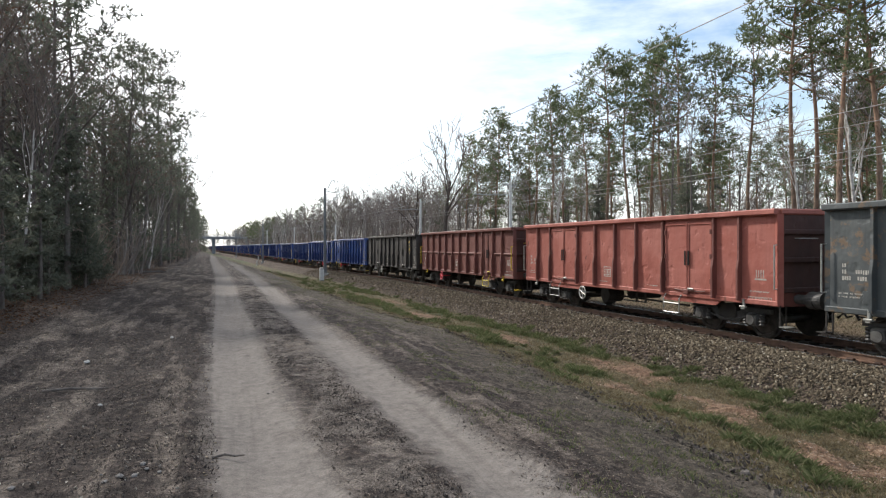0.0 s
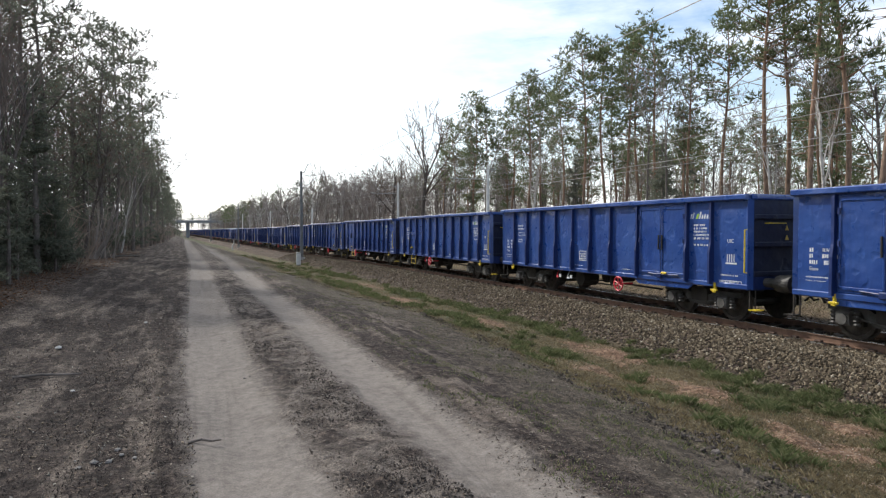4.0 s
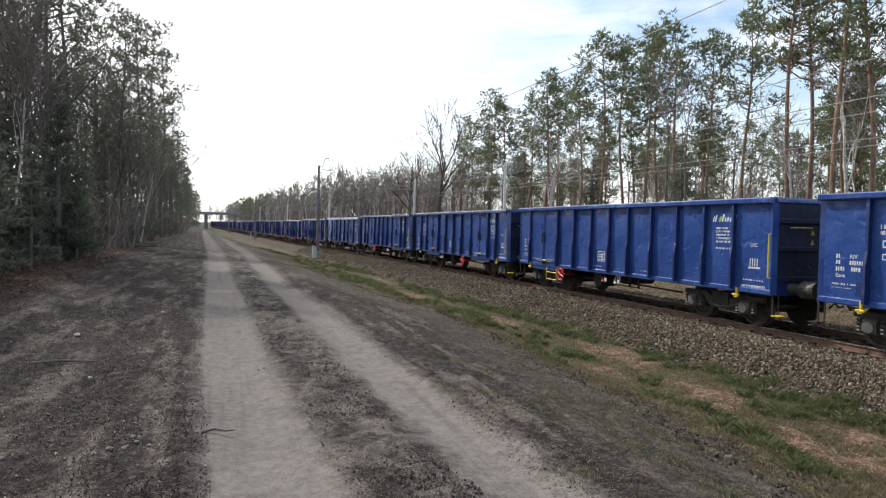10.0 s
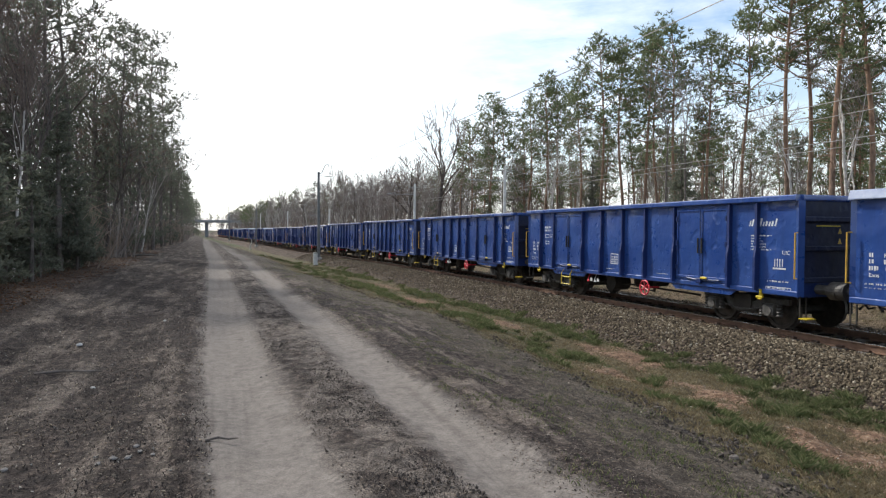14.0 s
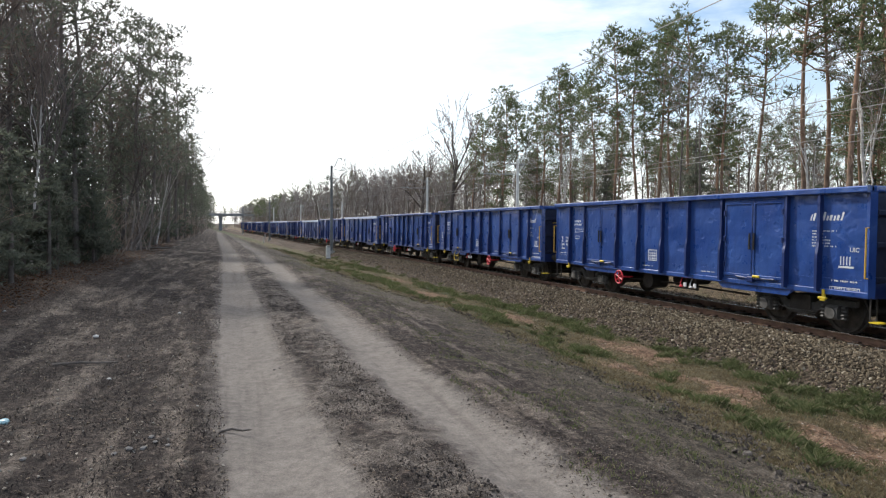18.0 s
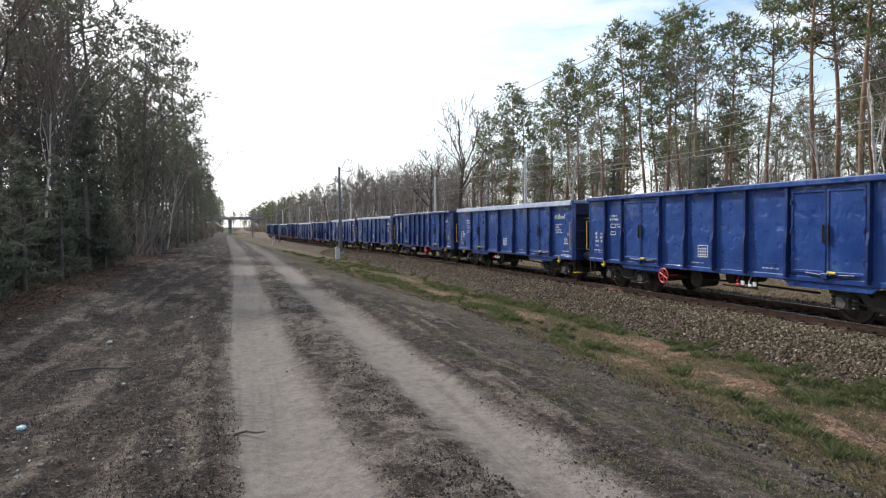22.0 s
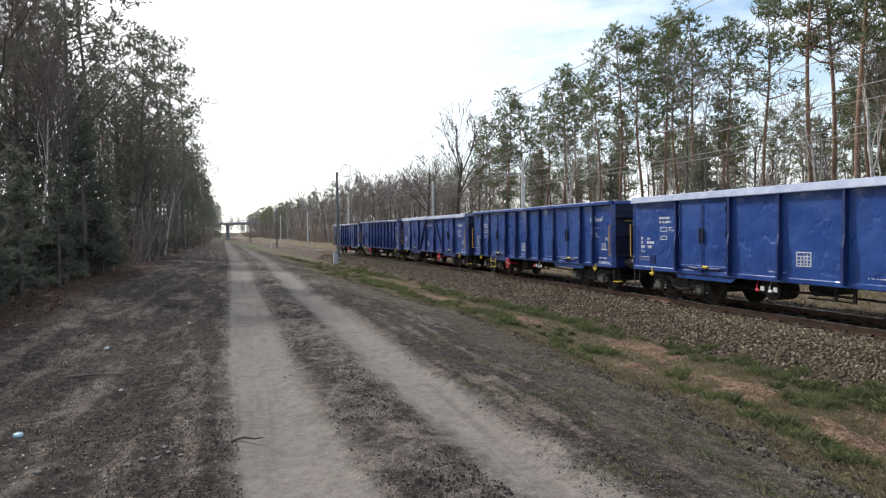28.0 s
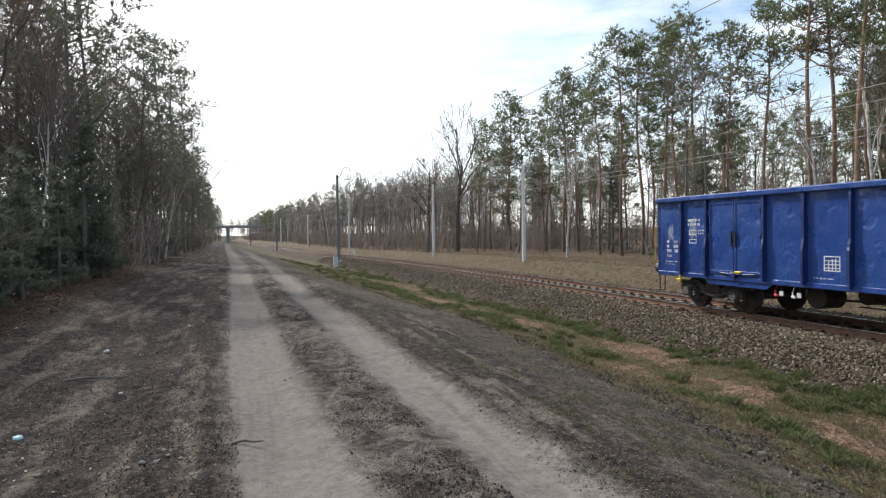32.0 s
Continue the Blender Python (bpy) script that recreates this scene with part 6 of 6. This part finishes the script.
for i in range(110):
    y = rng.uniform(302, 800)
    spots.append((FAR_PINES[rng.randrange(3)] if i % 3 == 0 else FAR_SLIM[rng.randrange(4)], 10.6 - (y - 310) * 0.026 + 40 * rng.random() ** 1.5, y, rng.uniform(0, 6), rng.uniform(0.75, 1.0)))
woods("far_woods", "hazy woods beyond the distant bridge", spots)


# ---- line-side ----
def catenary_mast(x, y, h, arm):
    z = ground_z(x, y, False)
    m = tagged(new("catenary_mast"), "slender grey steel mast carrying the overhead line", "mast", "overhead line masts")
    m.location = (x, y, z)
    s = Shape()
    for sx in (-1, 1):
        s.prism([(sx * 0.15, 0), (sx * 0.15 - sx * 0.09, 0), (sx * 0.10 - sx * 0.06, h), (sx * 0.10, h)], "y", -0.07, 0.07)
    n = int(h / 0.55)
    for i in range(n):
        z0, z1 = h * i / n, h * (i + 1) / n
        s.tube([((-1) ** i * 0.1, 0, z0), (-(-1) ** i * 0.1, 0, z1)], 0.012, 4)
    s.prism([(-0.09, 0), (0.09, 0), (0.06, h), (-0.06, h)], "y", -0.015, 0.015)
    shaped("lattice_pole", s, MAST_STEEL, m)
    shaped("foundation", Shape().box(-0.3, 0.3, -0.3, 0.3, -0.5, 0.25, 0.05), CONCRETE, m)
    shaped("arm", Shape().tube([(0, 0, h - 0.3), (arm * 0.6, 0, h - 0.45), (arm, 0, h - 0.35)], 0.035, 6).tube([(0, 0, h - 1.7), (arm * 0.5, 0, h - 1.2), (arm, 0, h - 0.5)], 0.03, 6), GALV, m)
    shaped("horn", Shape().tube([(0, 0, h - 0.2), (0.3, 0, h - 0.1), (0.65, 0, h + 0.7), (0.95, 0, h + 0.75), (1.0, 0, h + 0.5)], 0.045, 6), MAST_STEEL, m)
    return m


def concrete_pole(x, y, h):
    z = ground_z(x, y, False)
    m = tagged(new("concrete_pole"), "pale round concrete pole beside the railway", "pole", "concrete line poles")
    m.location = (x, y, z)
    shaped("shaft", Shape().tube([(0, 0, -0.3), (0, 0, h)], [0.14, 0.09], 10), WHITE_PAINT, m)
    shaped("cross_arm", Shape().box(-0.6, 0.5, -0.04, 0.04, h - 0.35, h - 0.27).box(-2.6, 0.0, -0.03, 0.03, h - 1.0, h - 0.94), GALV, m)
    for dx in (-0.55, 0.0, 0.45):
        shaped("insulator", Shape().tube([(dx, 0, h - 0.27), (dx, 0, h - 0.2), (dx, 0, h - 0.1)], [0.03, 0.06, 0.03], 8), CONCRETE, m)
    return m


catenary_mast(9.1, 63.5, 8.6, 1.5)
catenary_mast(2.4, 190.0, 7.9, 1.5)
catenary_mast(6.2, 122.0, 7.9, 1.5)
for x, y, h in ((17.8, 39.0, 6.4), (17.0, 57.2, 6.6), (14.2, 89.0, 6.0), (9.8, 172.0, 7.2), (12.4, 128.0, 6.6)):
    concrete_pole(x, y, h)


def wires():
    """Overhead wires: spans with a slight sag between the supports."""
    for name, u, z in (("contact_wire", 13.46, 4.94), ("messenger_wire", 13.5, 5.84), ("feeder_wire", 8.9, 6.30), ("line_wire", 17.5, 5.5), ("line_wire", 17.3, 4.72), ("line_wire", 17.2, 4.5)):
        s, pts = Shape(), []
        for i in range(0, 90):
            y = -60 + i * 4.0
            k = ((y + 60) % 60) / 60
            drop = (0.0 if name == "contact_wire" else 0.12) * 4 * k * (1 - k)
            pts.append((u + bend(y), y, z + 0.5 * sag(y) - drop))
        s.tube(pts, 0.011, 5)
        tagged(shaped(name, s, WIRE, None), "thin overhead wire along the railway", "wire", "overhead wires", kind="structure")


wires()


def cable_box(x, y):
    z = ground_z(x, y, False)
    b = tagged(new("signal_box"), "white post-shaped signal cabinet in the grass", "cabinet")
    b.location = (x, y, z)
    shaped("cabinet", Shape().box(-0.18, 0.18, -0.15, 0.15, 0.1, 1.05, 0.04), WHITE_PAINT, b)
    shaped("cap", Shape().prism([(-0.21, 1.05), (0.21, 1.05), (0.1, 1.17), (-0.1, 1.17)], "y", -0.18, 0.18), CONCRETE, b)
    shaped("plinth", Shape().box(-0.16, 0.16, -0.13, 0.13, -0.2, 0.1), FRAME, b)


cable_box(7.6, 55.0)


def marker_post(x, y, h):
    m = tagged(new("marker_post"), "short white marker post beside the track", "post", "white marker posts")
    m.location = (x, y, ground_z(x, y, False))
    shaped("post", Shape().box(-0.09, 0.09, -0.09, 0.09, -0.2, h, 0.02), WHITE_PAINT, m)
    shaped("tip", Shape().prism([(-0.09, h), (0.09, h), (0.0, h + 0.12)], "y", -0.09, 0.09), WHITE_PAINT, m)


for x, y in ((12.6, 75.0), (5.0, 118.0), (6.1, 138.0)):
    marker_post(x, y, 0.8)


def overpass():
    b = tagged(new("road_bridge"), "distant grey concrete road bridge over the railway", "bridge")
    b.location = (0, 300, 0)
    shaped("deck", Shape().box(-60, 60, -5, 5, 5.2, 6.3, 0.1), CONCRETE_DARK, b)
    for y in (-4.9, 4.9):
        shaped("railing", Shape().box(-60, 60, y - 0.03, y + 0.03, 7.2, 7.3).box(-60, 60, y - 0.03, y + 0.03, 6.7, 6.76), GALV, b)
    for x in (-5.6, 8.5, -20.0, 22.0):
        shaped("pier", Shape().box(x - 0.7, x + 0.7, -4, 4, -1.2, 5.2, 0.3), CONCRETE_DARK, b)
    shaped("lamp_post", Shape().tube([(3.5, 0, 6.3), (3.5, 0, 13)], 0.1, 6), GALV, b)


overpass()


def stick(x, y, length, turn, thick):
    s = Shape().tube([(-length / 2, 0, 0.02), (-length * 0.1, 0.03, 0.035), (length * 0.25, -0.02, 0.03), (length / 2, 0.03, 0.02)], [thick, thick, thick * 0.8, thick * 0.5], 6)
    ob = new("fallen_stick", s.mesh("fallen_stick", BARK_GREY))
    ob.matrix_basis = Matrix.Translation((x, y, ground_z(x, y) + thick * 0.3)) @ Matrix.Rotation(turn, 4, "Z")
    return tagged(ob, "thin dark stick lying on the sand", "stick")


stick(0.0, 6.15, 0.28, -0.15, 0.012)
stick(-5.2, 50.0, 2.2, 0.3, 0.09)
stick(-1.9, 9.6, 0.8, -0.1, 0.02)


def stone(name, label, material, x, y, size, seed):
    rng = random.Random(seed)
    s = Shape().lathe([(-0.6, 0.35), (-0.35, 0.85), (0.0, 1.0), (0.35, 0.8), (0.6, 0.3)], "z", (0, 0, 0), 9)
    s.v = [(a * size * rng.uniform(0.75, 1.2), b * size * rng.uniform(0.75, 1.2), c * size * rng.uniform(0.7, 1.1)) for a, b, c in s.v]
    ob = new(name, s.mesh(name, material))
    ob.location = (x, y, ground_z(x, y) + size * 0.3)
    return tagged(ob, label, name.split("_")[-1])


PLASTIC = plain("pale_blue_plastic", (0.35, 0.55, 0.60), (0.2, 0.36, 0.42), 0.4, 0, 12)
PALE_STONE = plain("pale_field_stone", (0.5, 0.49, 0.47), (0.33, 0.32, 0.30), 0.8, 0, 12)
DUSTY_STONE = plain("dusty_field_stone", (0.27, 0.25, 0.23), (0.15, 0.135, 0.122), 0.9, 0, 12)
stone("plastic_scrap", "crumpled pale blue plastic scrap on soil", PLASTIC, -2.12, 7.15, 0.05, 1)
stone("field_stone", "small pale stone lying on dark soil", PALE_STONE, -2.12, 11.5, 0.05, 2)
stone("field_stone", "small grey stone at the verge", BARK_GREY, 4.72, 4.95, 0.05, 3)
stone("field_stone", "small dark stone in the wheel rut", FRAME, 0.5, 8.75, 0.018, 4)
stone("field_stone", "small dark stone in the wheel rut", FRAME, 0.57, 8.78, 0.015, 14)
for i, (x, y) in enumerate(((-1.1, 14.5), (-3.6, 9.2), (-2.8, 8.1), (-1.5, 8.9), (-4.4, 15.0))):
    stone("field_stone", "small pale stone lying on dark soil", PALE_STONE, x, y, 0.035, 5 + i)


for i, (x, y, r) in enumerate(((-0.86, 5.95, 0.04), (-0.74, 5.9, 0.035), (-0.66, 6.02, 0.028), (-0.95, 5.82, 0.03), (-0.7, 6.12, 0.034), (-0.55, 5.93, 0.025), (-1.9, 5.6, 0.04), (-1.75, 5.75, 0.03), (-1.65, 6.0, 0.035), (-2.05, 6.7, 0.03))):
    stone("field_stone", "small dusty stone lying on dark soil", DUSTY_STONE, x, y, r * 0.8, 20 + i)


# ---- what moves ----
def travelled(t):
    """Place of the first wagon's successor along the line at t."""
    return 18.0 - 0.0219 * t + 0.01449 * t ** 2 - 0.0016217 * t ** 3 + 2.96987e-05 * t ** 4 - 14.04 * t


def motions():
    turning = {}    # the wheelsets of all wagons roll alike: one action for each place under a wagon
    for n, w in enumerate(WAGONS):
        k = FIRST + n
        rows = []
        for i in range(33):
            y = travelled(float(i)) + 14.04 * k
            x, z, turn = line_pose(y)
            rows.append((float(i), pose(x, y, z, 0, 0, turn)))
        walk(w, rows)
        for o in w.children:
            if o.name.startswith("wheelset"):
                at = o.location.copy()
                key = round(at.y, 2)
                if key not in turning:
                    walk(o, [(f / FPS, pose(*at, math.degrees((travelled(0.0) - travelled(f / FPS)) / 0.46))) for f in range(0, 32 * FPS + 1)])
                    turning[key] = o
                else:
                    o.rotation_mode = "QUATERNION"
                    o.animation_data_create()
                    o.animation_data.action = turning[key].animation_data.action
                    o.animation_data.action_slot = turning[key].animation_data.action_slot


motions()
